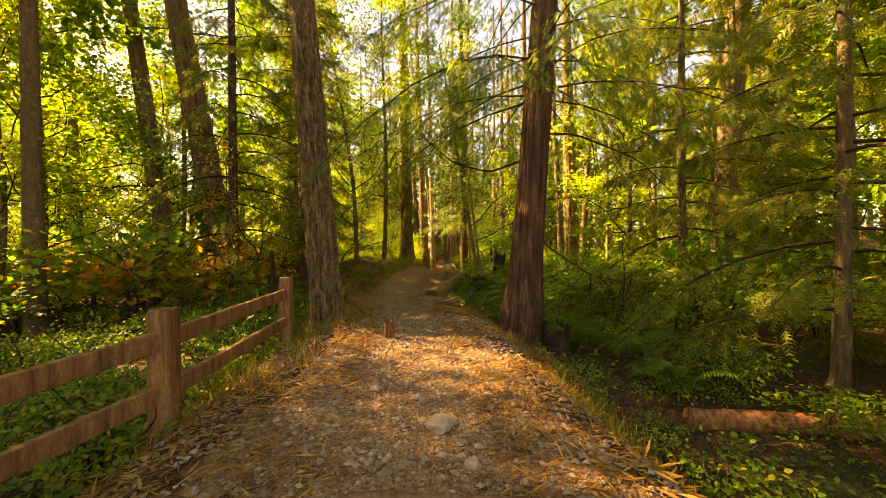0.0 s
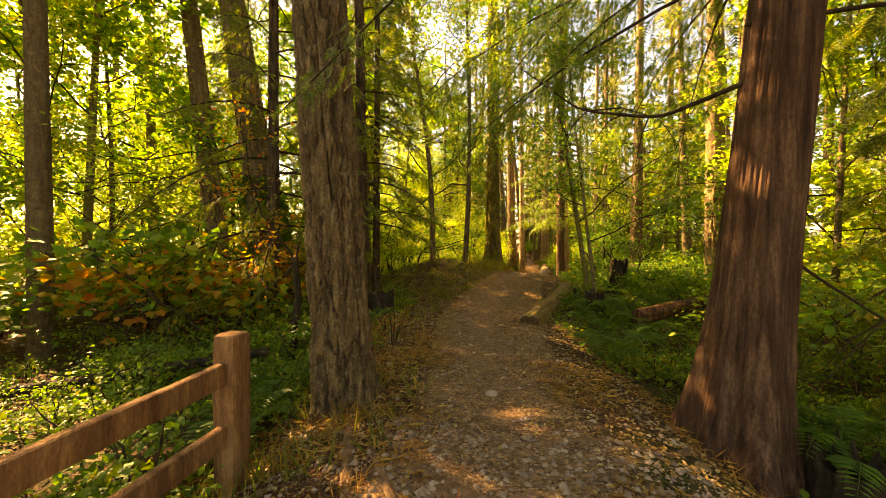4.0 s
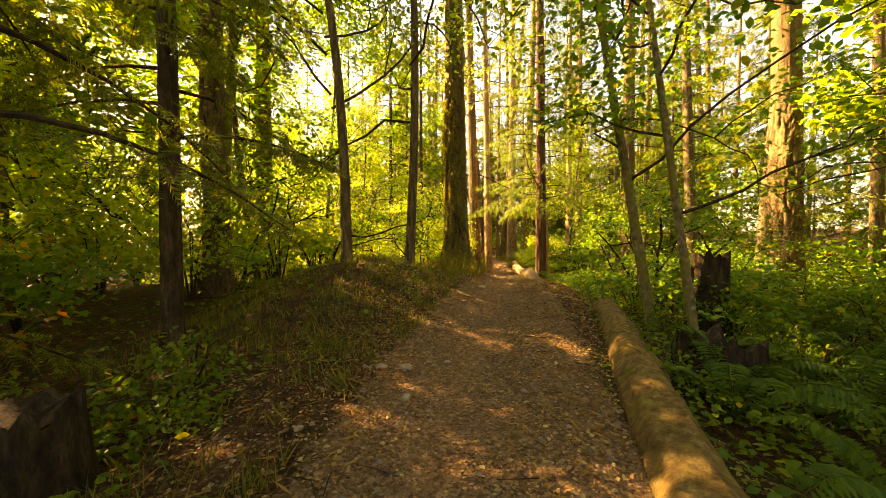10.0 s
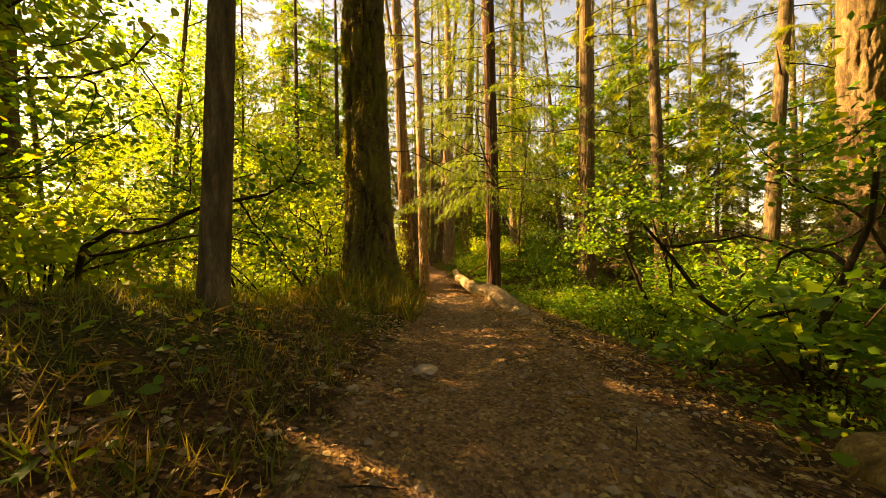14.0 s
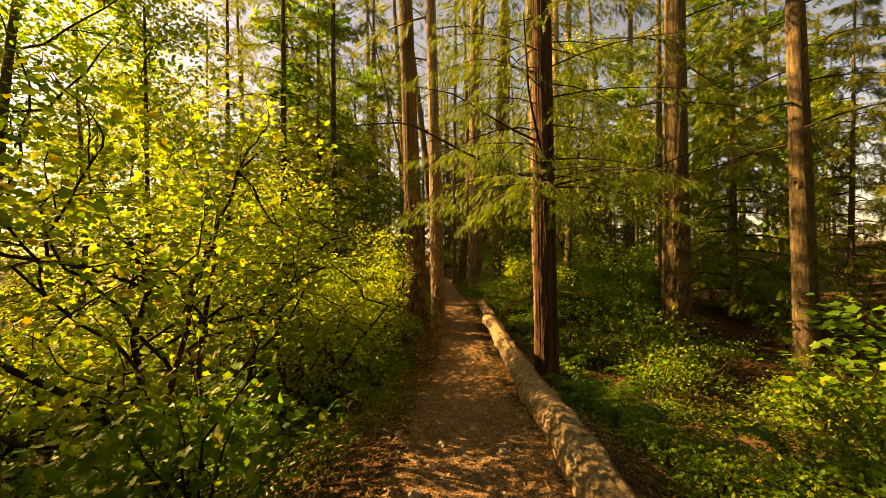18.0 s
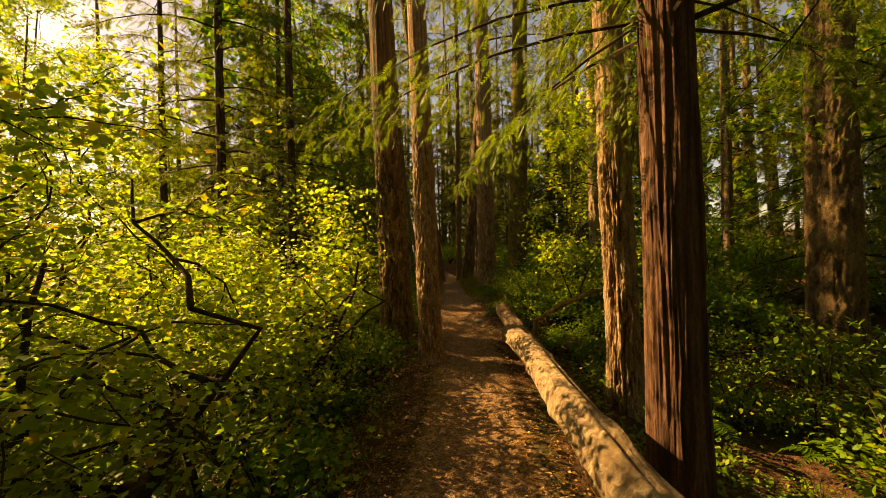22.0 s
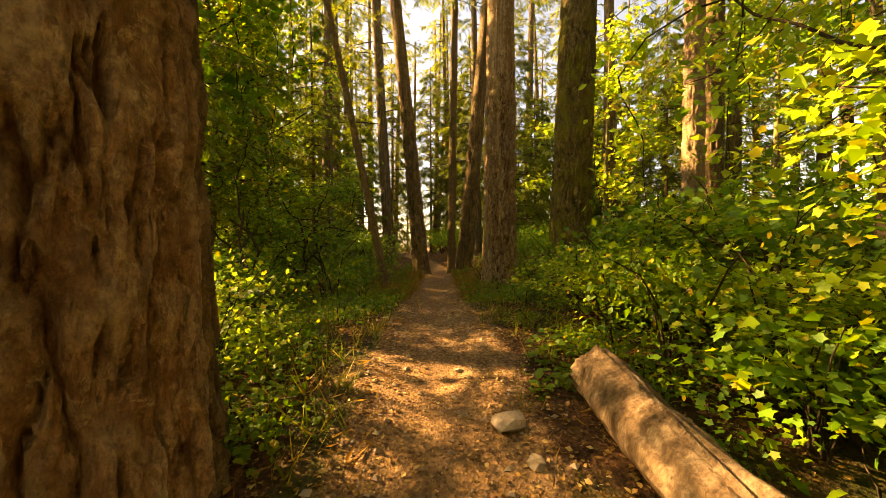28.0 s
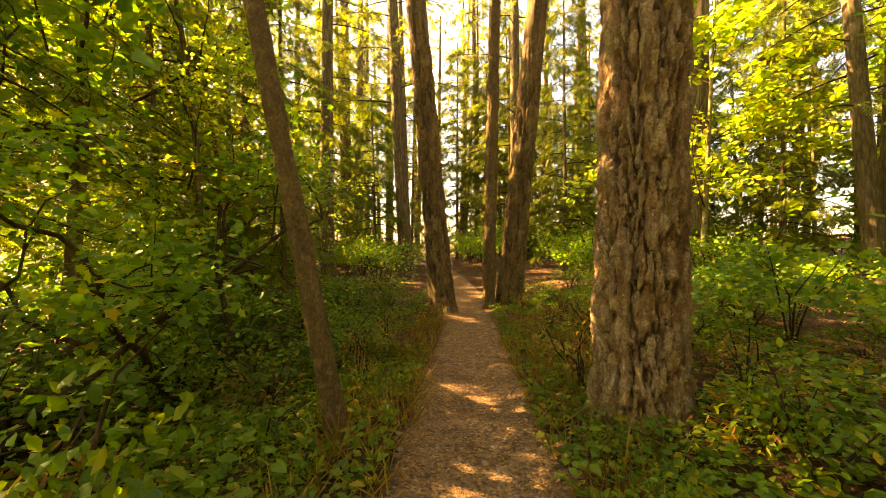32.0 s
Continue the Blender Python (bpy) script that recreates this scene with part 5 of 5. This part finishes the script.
log("fallen_log", (-1.9, 24.0, 0.2), (-3.6, 27.5, -0.35), 0.11, 0.09, DEAD, "dark rotting log under the maples", 6)
log("fallen_log", (-6.8, 5.4, 0.4), (-3.4, 6.9, 0.85), 0.07, 0.05, DEAD, "dark mossy branch lying over the undergrowth", 7)


def stump(x, y, h, r0, mat, label, seed, lean=(0, 0), jag=0.1):
    zs = np.linspace(-0.25, h, 14)
    sides = 30
    ang = np.linspace(0, 2 * np.pi, sides, endpoint=False)
    zz, aa = np.meshgrid(zs, ang, indexing="ij")
    q = np.stack([np.cos(aa) * 4, np.sin(aa) * 4, zz * 1.5], -1)
    r = r0 * (1 + 0.5 * np.exp(-(zz + 0.1) * 3.5)) * (0.8 + 0.4 * fbm(q, seed, 3))
    top = (zz > h - 0.01) * jag * (fbm(q * 2.2, seed + 4, 2) - 0.5) * 3
    v = np.stack([np.cos(aa) * r + lean[0] * zz, np.sin(aa) * r + lean[1] * zz, zz + top], -1)
    i = np.arange(len(zs) - 1)[:, None] * sides
    j = np.arange(sides)[None]
    k = (j + 1) % sides
    sh = Shape().add(v.reshape(-1, 3), np.stack([i + j, i + k, i + sides + k, i + sides + j], -1).reshape(-1, 4))
    cap(sh, v[-1].mean(0) - np.array([0, 0, jag]), v[-1])
    ob = new("stump", sh.mesh("stump", mat, True))
    ob.location = (x, y, zat(x, y))
    tagged(ob, label, "stump")


stump(2.28, 15.2, 1.2, 0.24, DEAD, "tall brown rotten stump among shrubs", 1, (0.03, 0))
stump(-3.55, 10.75, 0.55, 0.25, DEAD, "dark charred round stump beside the trail", 2)
stump(1.15, 13.0, 0.5, 0.33, DEAD, "dark mossy root stump behind the fallen log", 3, jag=0.3)
stump(-6.8, 26.6, 1.0, 0.18, DEAD, "dark broken stump under the maples", 4, jag=0.25)
stump(1.95, 6.35, 0.42, 0.2, DEAD, "dark broken stump at the cedar's foot", 5, jag=0.2)
stump(-0.66, 4.45, 0.22, 0.045, ROTTEN, "short root stub sticking out of the trail", 6, jag=0.08)


def snag(x, y, pts, rad, label, seed, mat=DEAD):
    v, f = tube(np.array(pts, float), rad, 10, 0.2, seed)
    ob = new("dead_branch", Shape().add(v, f).mesh("dead_branch", mat, True))
    ob.location = (x, y, zat(x, y))
    tagged(ob, label, "branch")


snag(-3.55, 7.6, [(0, 0, -0.2), (-0.05, 0.05, 0.5), (0.04, 0.05, 1.0), (0.02, 0, 1.6)], [0.07, 0.055, 0.05, 0.035], "dark dead stem standing in the undergrowth", 1)
BX, BY = 1.2, 30.4
BZ = zat(BX, BY)
snag(BX, BY, [(-0.1, 0.05, -0.1), (0.0, 0.0, 0.5 - BZ), (0.38, -0.24, 0.80 - BZ), (0.95, -0.3, 1.06 - BZ), (1.75, -0.35, 1.13 - BZ), (2.7, -0.5, 1.04 - BZ)], [0.05, 0.045, 0.045, 0.04, 0.032, 0.015], "mossy bent branch reaching out beside the log", 2, MOSSY_LOG)


# ---- roots across the trail ----
ROOT = bark_material("root_bark", (0.08, 0.045, 0.022), (0.19, 0.11, 0.056), (0.30, 0.19, 0.10), 3.0, 0.0, depth=0.006)


def root(pts, rad, seed):
    p = np.array(pts, float)
    s = np.linspace(0, len(p) - 1, 26)
    q = np.stack([np.interp(s, np.arange(len(p)), p[:, k]) for k in (0, 1)], -1)
    q += 0.07 * (np.stack([vnoise(np.stack([s * 1.3, 0 * s + seed, 0 * s + k], -1), seed) for k in (0, 1)], -1) - 0.5)
    z = height(q[:, 0], q[:, 1]) - rad * 0.45
    z[0] -= rad * 2
    z[-1] -= rad * 2.2
    v, f = tube(np.column_stack([q, z]), rad * np.linspace(1, 0.55, 26), 9, 0.25, seed)
    ob = new("tree_root", Shape().add(v, f).mesh("tree_root", ROOT, True))
    tagged(ob, "bare brown root lying across the trail", "root", "roots across the trail")


root([(-1.1, 5.0), (-0.4, 4.85), (0.3, 4.95), (1.0, 5.2)], 0.035, 1)
root([(-0.9, 4.6), (-0.2, 4.5), (0.4, 4.55), (0.9, 4.3)], 0.03, 2)
root([(-1.3, 5.1), (-0.9, 4.5), (-0.75, 4.1)], 0.035, 3)
root([(-1.1, 5.2), (-0.7, 4.7), (-0.5, 4.2)], 0.03, 4)
root([(0.95, 6.3), (0.5, 5.6), (-0.1, 5.3)], 0.04, 5)
root([(0.2, 5.1), (0.6, 4.7), (1.2, 4.6)], 0.03, 6)
root([(-0.9, 1.55), (-0.3, 1.75), (0.3, 1.7), (0.9, 1.5)], 0.04, 7)
root([(-0.79, 41.8), (-0.37, 41.6), (0.04, 41.8)], 0.045, 10)
root([(1.6, 6.2), (2.0, 5.2), (2.1, 4.0)], 0.09, 11)
root([(1.3, 6.3), (1.7, 5.0), (1.9, 3.6), (2.3, 2.6)], 0.05, 12)
root([(-1.6, 5.5), (-1.2, 4.6), (-1.15, 3.8)], 0.045, 13)
root([(-0.75, 4.9), (-0.6, 4.4), (-0.62, 3.7)], 0.04, 14)
root([(-0.2, 4.75), (0.35, 4.65), (0.8, 4.8), (1.3, 4.5)], 0.028, 15)
root([(0.1, 4.15), (0.5, 4.05), (0.9, 4.2)], 0.022, 16)
root([(-0.5, 5.4), (0.1, 5.55), (0.7, 5.4)], 0.03, 17)
root([(0.25, 3.4), (0.6, 3.55), (0.95, 3.45)], 0.018, 18)


# ---- stones, fallen leaves, twigs, grass ----
def along_trail(n, r, y0, y1, d0, d1):
    y = r.uniform(y0, y1, n)
    d = r.uniform(d0, d1, n) * np.where(r.random(n) < 0.5, -1, 1)
    return path_x(y) + d, y


OCTA = np.array([(1, 0, 0), (0, 1, 0), (-1, 0, 0), (0, -1, 0), (0, 0, 1), (0, 0, -0.6)], float)
OCTF = np.array([(0, 1, 4), (1, 2, 4), (2, 3, 4), (3, 0, 4), (1, 0, 5), (2, 1, 5), (3, 2, 5), (0, 3, 5)])


def pebbles():
    r = np.random.default_rng(21)
    sets = [along_trail(16000, r, -1, 5.5, 0, 1.7), along_trail(7500, r, 5, 20, 0.1, 1.5), along_trail(2600, r, 20, 35, 0.05, 0.75), along_trail(900, r, 35, 43, 0.05, 0.6)]
    x, y = np.concatenate([s[0] for s in sets]), np.concatenate([s[1] for s in sets])
    n = len(x)
    size = 0.005 + 0.026 * r.random(n) ** 3.2
    q = OCTA[None] * size[:, None, None] * (0.6 + 0.8 * r.random((n, 6, 1))) * np.array([1, 1, 0.6])
    a = r.uniform(0, 6.28, n)
    c, s = np.cos(a)[:, None], np.sin(a)[:, None]
    q = np.stack([q[..., 0] * c - q[..., 1] * s, q[..., 0] * s + q[..., 1] * c, q[..., 2]], -1)
    v = q + np.stack([x, y, height(x, y) + size * 0.1], -1)[:, None]
    f = OCTF[None] + (np.arange(n) * 6)[:, None, None]
    tagged(new("gravel", Shape().add(v.reshape(-1, 3), f.reshape(-1, 3)).mesh("gravel", STONE)), "loose tan gravel strewn over the dirt trail", "gravel", kind="stuff")


def fallen():
    r = np.random.default_rng(22)
    sh = Shape()
    sets = [along_trail(700, r, -1, 8, 0.5, 2.6), along_trail(11000, r, 5.5, 21, 0.2, 1.9), along_trail(5200, r, 22, 36, 0.1, 2.0), along_trail(1600, r, 36, 46, 0.2, 1.6)]
    x, y = np.concatenate([s[0] for s in sets]), np.concatenate([s[1] for s in sets])
    fx, fy = along_trail(52000, r, -1, 36, 0.0, 1.9)
    worn = np.abs(fx - path_x(fy)) / (np.interp(fy, DY, WID) + 0.01)
    ok = (r.random(len(fx)) < 0.25 + 0.75 * smooth(0.35, 1.0, worn)) & ((fy > 4.5) | (r.random(len(fx)) < 0.12))
    chips = np.stack([fx[ok], fy[ok], height(fx[ok], fy[ok]) + 0.008], -1)
    k = len(chips)
    leaves(sh, chips, unit(r, k) * np.array([1, 1, 0.2]), np.array([0, 0, 1.0]) + r.normal(0, 0.45, (k, 3)), r.uniform(0.012, 0.042, k), DIAMOND)
    bare = (y > 12) & (y < 19.5) & (x - path_x(y) < -0.9) & (r.random(len(x)) < 0.45)
    x, y = x[~bare], y[~bare]
    n = len(x)
    at = np.stack([x, y, height(x, y) + 0.012 + 0.01 * r.random(n)], -1)
    leaves(sh, at, unit(r, n) * np.array([1, 1, 0.12]), np.array([0, 0, 1.0]) + r.normal(0, 0.3, (n, 3)), r.uniform(0.018, 0.048, n), OVAL)
    tagged(new("leaf_litter", sh.mesh("leaf_litter", LITTER)), "dry brown fallen leaves scattered on the ground", "leaves", kind="stuff")


def needles():
    r = np.random.default_rng(29)
    sets = [along_trail(20000, r, 0, 7.5, 0.45, 2.4), along_trail(9000, r, 7, 34, 0.4, 1.7), along_trail(3000, r, 34, 46, 0.35, 1.6)]
    x, y = np.concatenate([s[0] for s in sets]), np.concatenate([s[1] for s in sets])
    ok = vnoise(np.stack([x * 1.7, y * 1.7, 0 * x], -1), 12) > 0.38
    x, y = x[ok], y[ok]
    n = len(x)
    sh = Shape()
    leaves(sh, np.stack([x, y, height(x, y) + 0.012 + 0.02 * r.random(n)], -1), unit(r, n) * np.array([1, 1, 0.25]), unit(r, n), r.uniform(0.05, 0.14, n), SLIM * np.array([0.5, 1, 0.3]))
    tagged(new("fallen_needles", sh.mesh("fallen_needles", DRY)), "dry orange-brown needles and straw on the banks", "needles", kind="stuff")


def twigs():
    r = np.random.default_rng(23)
    sh = Shape()
    x, y = along_trail(1500, r, -1, 46, 0.3, 2.8)
    for xx, yy, a, L in zip(x, y, r.uniform(0, 6.28, 1500), r.uniform(0.04, 0.24, 1500)):
        z = 0.015
        d = np.array([math.cos(a), math.sin(a)]) * L / 2
        pts = [(xx - d[0], yy - d[1]), (xx + 0.03 * d[1], yy - 0.03 * d[0]), (xx + d[0], yy + d[1])]
        hz = height(np.array([p[0] for p in pts]), np.array([p[1] for p in pts])) + z
        v, f = tube([(p[0], p[1], h) for p, h in zip(pts, hz)], 0.002 + 0.009 * L, 3)
        sh.add(v, f)
    tagged(new("twigs", sh.mesh("twigs", TWIG)), "small dark twigs lying on the ground", "twigs", kind="stuff")


def blades():
    r = np.random.default_rng(24)
    sh = Shape()
    xs, ys, hs = [], [], []
    for n, x0, x1, y0, y1, h in ((20000, -5.4, -1.6, 12.4, 19.6, 0.13), (900, -2.9, -1.2, 3, 6.5, 0.22), (900, 1.0, 2.2, 2.0, 5.0, 0.2), (1500, -2.4, -1.2, 17.5, 20.5, 0.28),
                             (1800, -1.6, -0.65, 31.5, 42, 0.22), (1500, 0.15, 1.1, 32.0, 42, 0.2), (1500, -1.9, -1.1, 20, 29, 0.16), (1200, -3.2, -2.2, 8, 13, 0.18)):
        cx, cy = r.uniform(x0, x1, n // 14), r.uniform(y0, y1, n // 14)
        k = r.integers(0, len(cx), n)
        xs.append(cx[k] + r.normal(0, 0.06, n))
        ys.append(cy[k] + r.normal(0, 0.06, n))
        hs.append(h * r.uniform(0.5, 1.4, n))
    x, y, h = np.concatenate(xs), np.concatenate(ys), np.concatenate(hs)
    keep = np.abs(x - path_x(y)) > np.interp(y, DY, WID) + 0.05
    x, y, h = x[keep], y[keep], h[keep]
    n = len(x)
    al = np.stack([r.normal(0, 0.5, n), r.normal(0, 0.5, n), np.ones(n)], -1)
    leaves(sh, np.stack([x, y, height(x, y) - 0.01], -1), al, unit(r, n), h, BLADE * np.array([0.22, 1, 1]))
    tagged(new("grass", sh.mesh("grass", GRASS)), "thin tufts of green and straw-coloured grass", "grass", kind="stuff")


def straw():
    """Dry orange grass round the feet of the firs beside the trail."""
    r = np.random.default_rng(26)
    sh = Shape()
    for n, x0, x1, y0, y1, h in ((3200, -2.7, -1.05, 17.6, 20.2, 0.17), (1500, -1.2, -0.6, 35.5, 41.5, 0.26), (1500, 0.2, 0.8, 35.5, 41.5, 0.26), (350, -2.5, -1.5, 6.2, 8.6, 0.25), (900, -1.9, -1.0, 2.6, 5.6, 0.16), (900, 0.9, 1.9, 2.2, 6.0, 0.16)):
        cx, cy = r.uniform(x0, x1, n // 20), r.uniform(y0, y1, n // 20)
        k = r.integers(0, len(cx), n)
        x, y = cx[k] + r.normal(0, 0.07, n), cy[k] + r.normal(0, 0.07, n)
        ok = np.abs(x - path_x(y)) > np.interp(y, DY, WID) + 0.05
        x, y = x[ok], y[ok]
        m = len(x)
        al = np.stack([r.normal(0, 0.8, m), r.normal(0, 0.8, m), np.ones(m)], -1)
        leaves(sh, np.stack([x, y, height(x, y) - 0.01], -1), al, unit(r, m), h * r.uniform(0.5, 1.5, m), BLADE * np.array([0.16, 1, 1]))
    tagged(new("dry_grass", sh.mesh("dry_grass", DRY)), "dry orange straw grass beside the trail", "grass", kind="stuff")


def creeping():
    r = np.random.default_rng(25)
    sh = Shape()
    xs, ys = [], []
    for n, y0, y1, d0, d1, side in ((3500, -1, 8, 2.2, 6, -1), (3000, 0, 9, 2.0, 5, 1), (3200, 6, 12.3, 1.6, 5, -1), (5500, 7, 15, 1.5, 6, 1), (1000, 12.3, 16.5, 1.0, 6, -1), (3500, 16.5, 20.5, 1.0, 6, -1), (4500, 14, 22, 1.6, 5, 1),
                                (5500, 20, 32, 1.1, 5, -1), (6500, 20, 32, 1.6, 6, 1), (16000, 31.5, 43, 0.55, 3.4, -1), (18000, 32, 43, 0.5, 4.0, 1)):
        y = r.uniform(y0, y1, n)
        d = d0 + (d1 - d0) * r.random(n)
        x = path_x(y) + side * d
        keep = vnoise(np.stack([x * 1.1, y * 1.1, 0 * x], -1), 31) > 0.38
        xs.append(x[keep])
        ys.append(y[keep])
    x, y = np.concatenate(xs), np.concatenate(ys)
    n = len(x)
    at = np.stack([x, y, height(x, y) + 0.02 + 0.1 * r.random(n) ** 1.5], -1)
    leaves(sh, at, unit(r, n) * np.array([1, 1, 0.3]), np.array([0, 0, 1.0]) + r.normal(0, 0.4, (n, 3)), r.uniform(0.04, 0.10, n), OVAL)
    tagged(new("ground_cover", sh.mesh("ground_cover", SHRUB)), "creeping dark green leaves covering the forest floor", "plants", kind="stuff")


pebbles()
fallen()
needles()
twigs()
blades()
straw()
creeping()


def stone(x, y, r0, seed, flat=0.6):
    bm = bmesh.new()
    bmesh.ops.create_icosphere(bm, subdivisions=2, radius=r0)
    for v in bm.verts:
        n = 1 + 0.5 * (noise.noise(v.co / r0 * 1.3 + Vector((seed * 3.1, 0, 0))))
        v.co = Vector((v.co.x * n, v.co.y * n * 0.8, v.co.z * n * flat))
    me = bpy.data.meshes.new("rock")
    bm.to_mesh(me)
    bm.free()
    me.materials.append(STONE)
    ob = new("rock", me)
    ob.location = (x, y, zat(x, y) + r0 * 0.12)
    ob.rotation_euler = (0, 0, seed)
    tagged(ob, "pale tan stone half buried in the trail", "rock", "stones of the trail")


stone(-0.02, 2.35, 0.11, 1, 0.4)
stone(0.15, 1.95, 0.05, 2)
stone(-0.2, 2.75, 0.04, 3)
# flattened stone standing in for a pale flat piece of wood
stone(0.24, 31.84, 0.12, 4, 0.3)
stone(-1.18, 16.3, 0.09, 6, 0.35)
RS = np.random.default_rng(41)
for i in range(44):
    sy = RS.uniform(0.6, 34)
    sx = float(path_x(sy)) + RS.normal(0, 0.6)
    stone(sx, sy, RS.uniform(0.025, 0.06), 10 + i)


# ---- woods far off ----
def ring(n, seed, a0, a1, d0, d1, gap):
    """Places in a ring round the middle of the trail, a0 to a1 degrees from +x."""
    r = np.random.default_rng(seed)
    out = []
    for _ in range(n * 20):
        a, d = radians(r.uniform(a0, a1)), r.uniform(d0, d1)
        x, y = math.cos(a) * d, 22 + math.sin(a) * d * 1.1
        if all((x - p) ** 2 + (y - q) ** 2 > gap * gap for p, q in out):
            out.append((x, y))
            if len(out) == n:
                break
    return out


plant(TALL, "fir_tree", ring(70, 51, -60, 100, 36, 62, 2.6), "tall fir of the woods far off", "firs far off", 51, 0.75, 1.05)
plant(TALL, "fir_tree", ring(12, 52, 100, 130, 42, 62, 3.5), "tall fir of the woods far off", "firs far off", 52, 0.7, 0.95)
plant(BROAD, "maple_tree", ring(60, 53, 105, 255, 36, 60, 3.0), "leafy maple of the woods far off", "maples far off", 53, 0.9, 1.3)
plant(LOW, "young_conifer", ring(40, 54, -50, 120, 30, 55, 2.6), "young conifer of the woods far off", "conifers far off", 54, 0.9, 1.4)
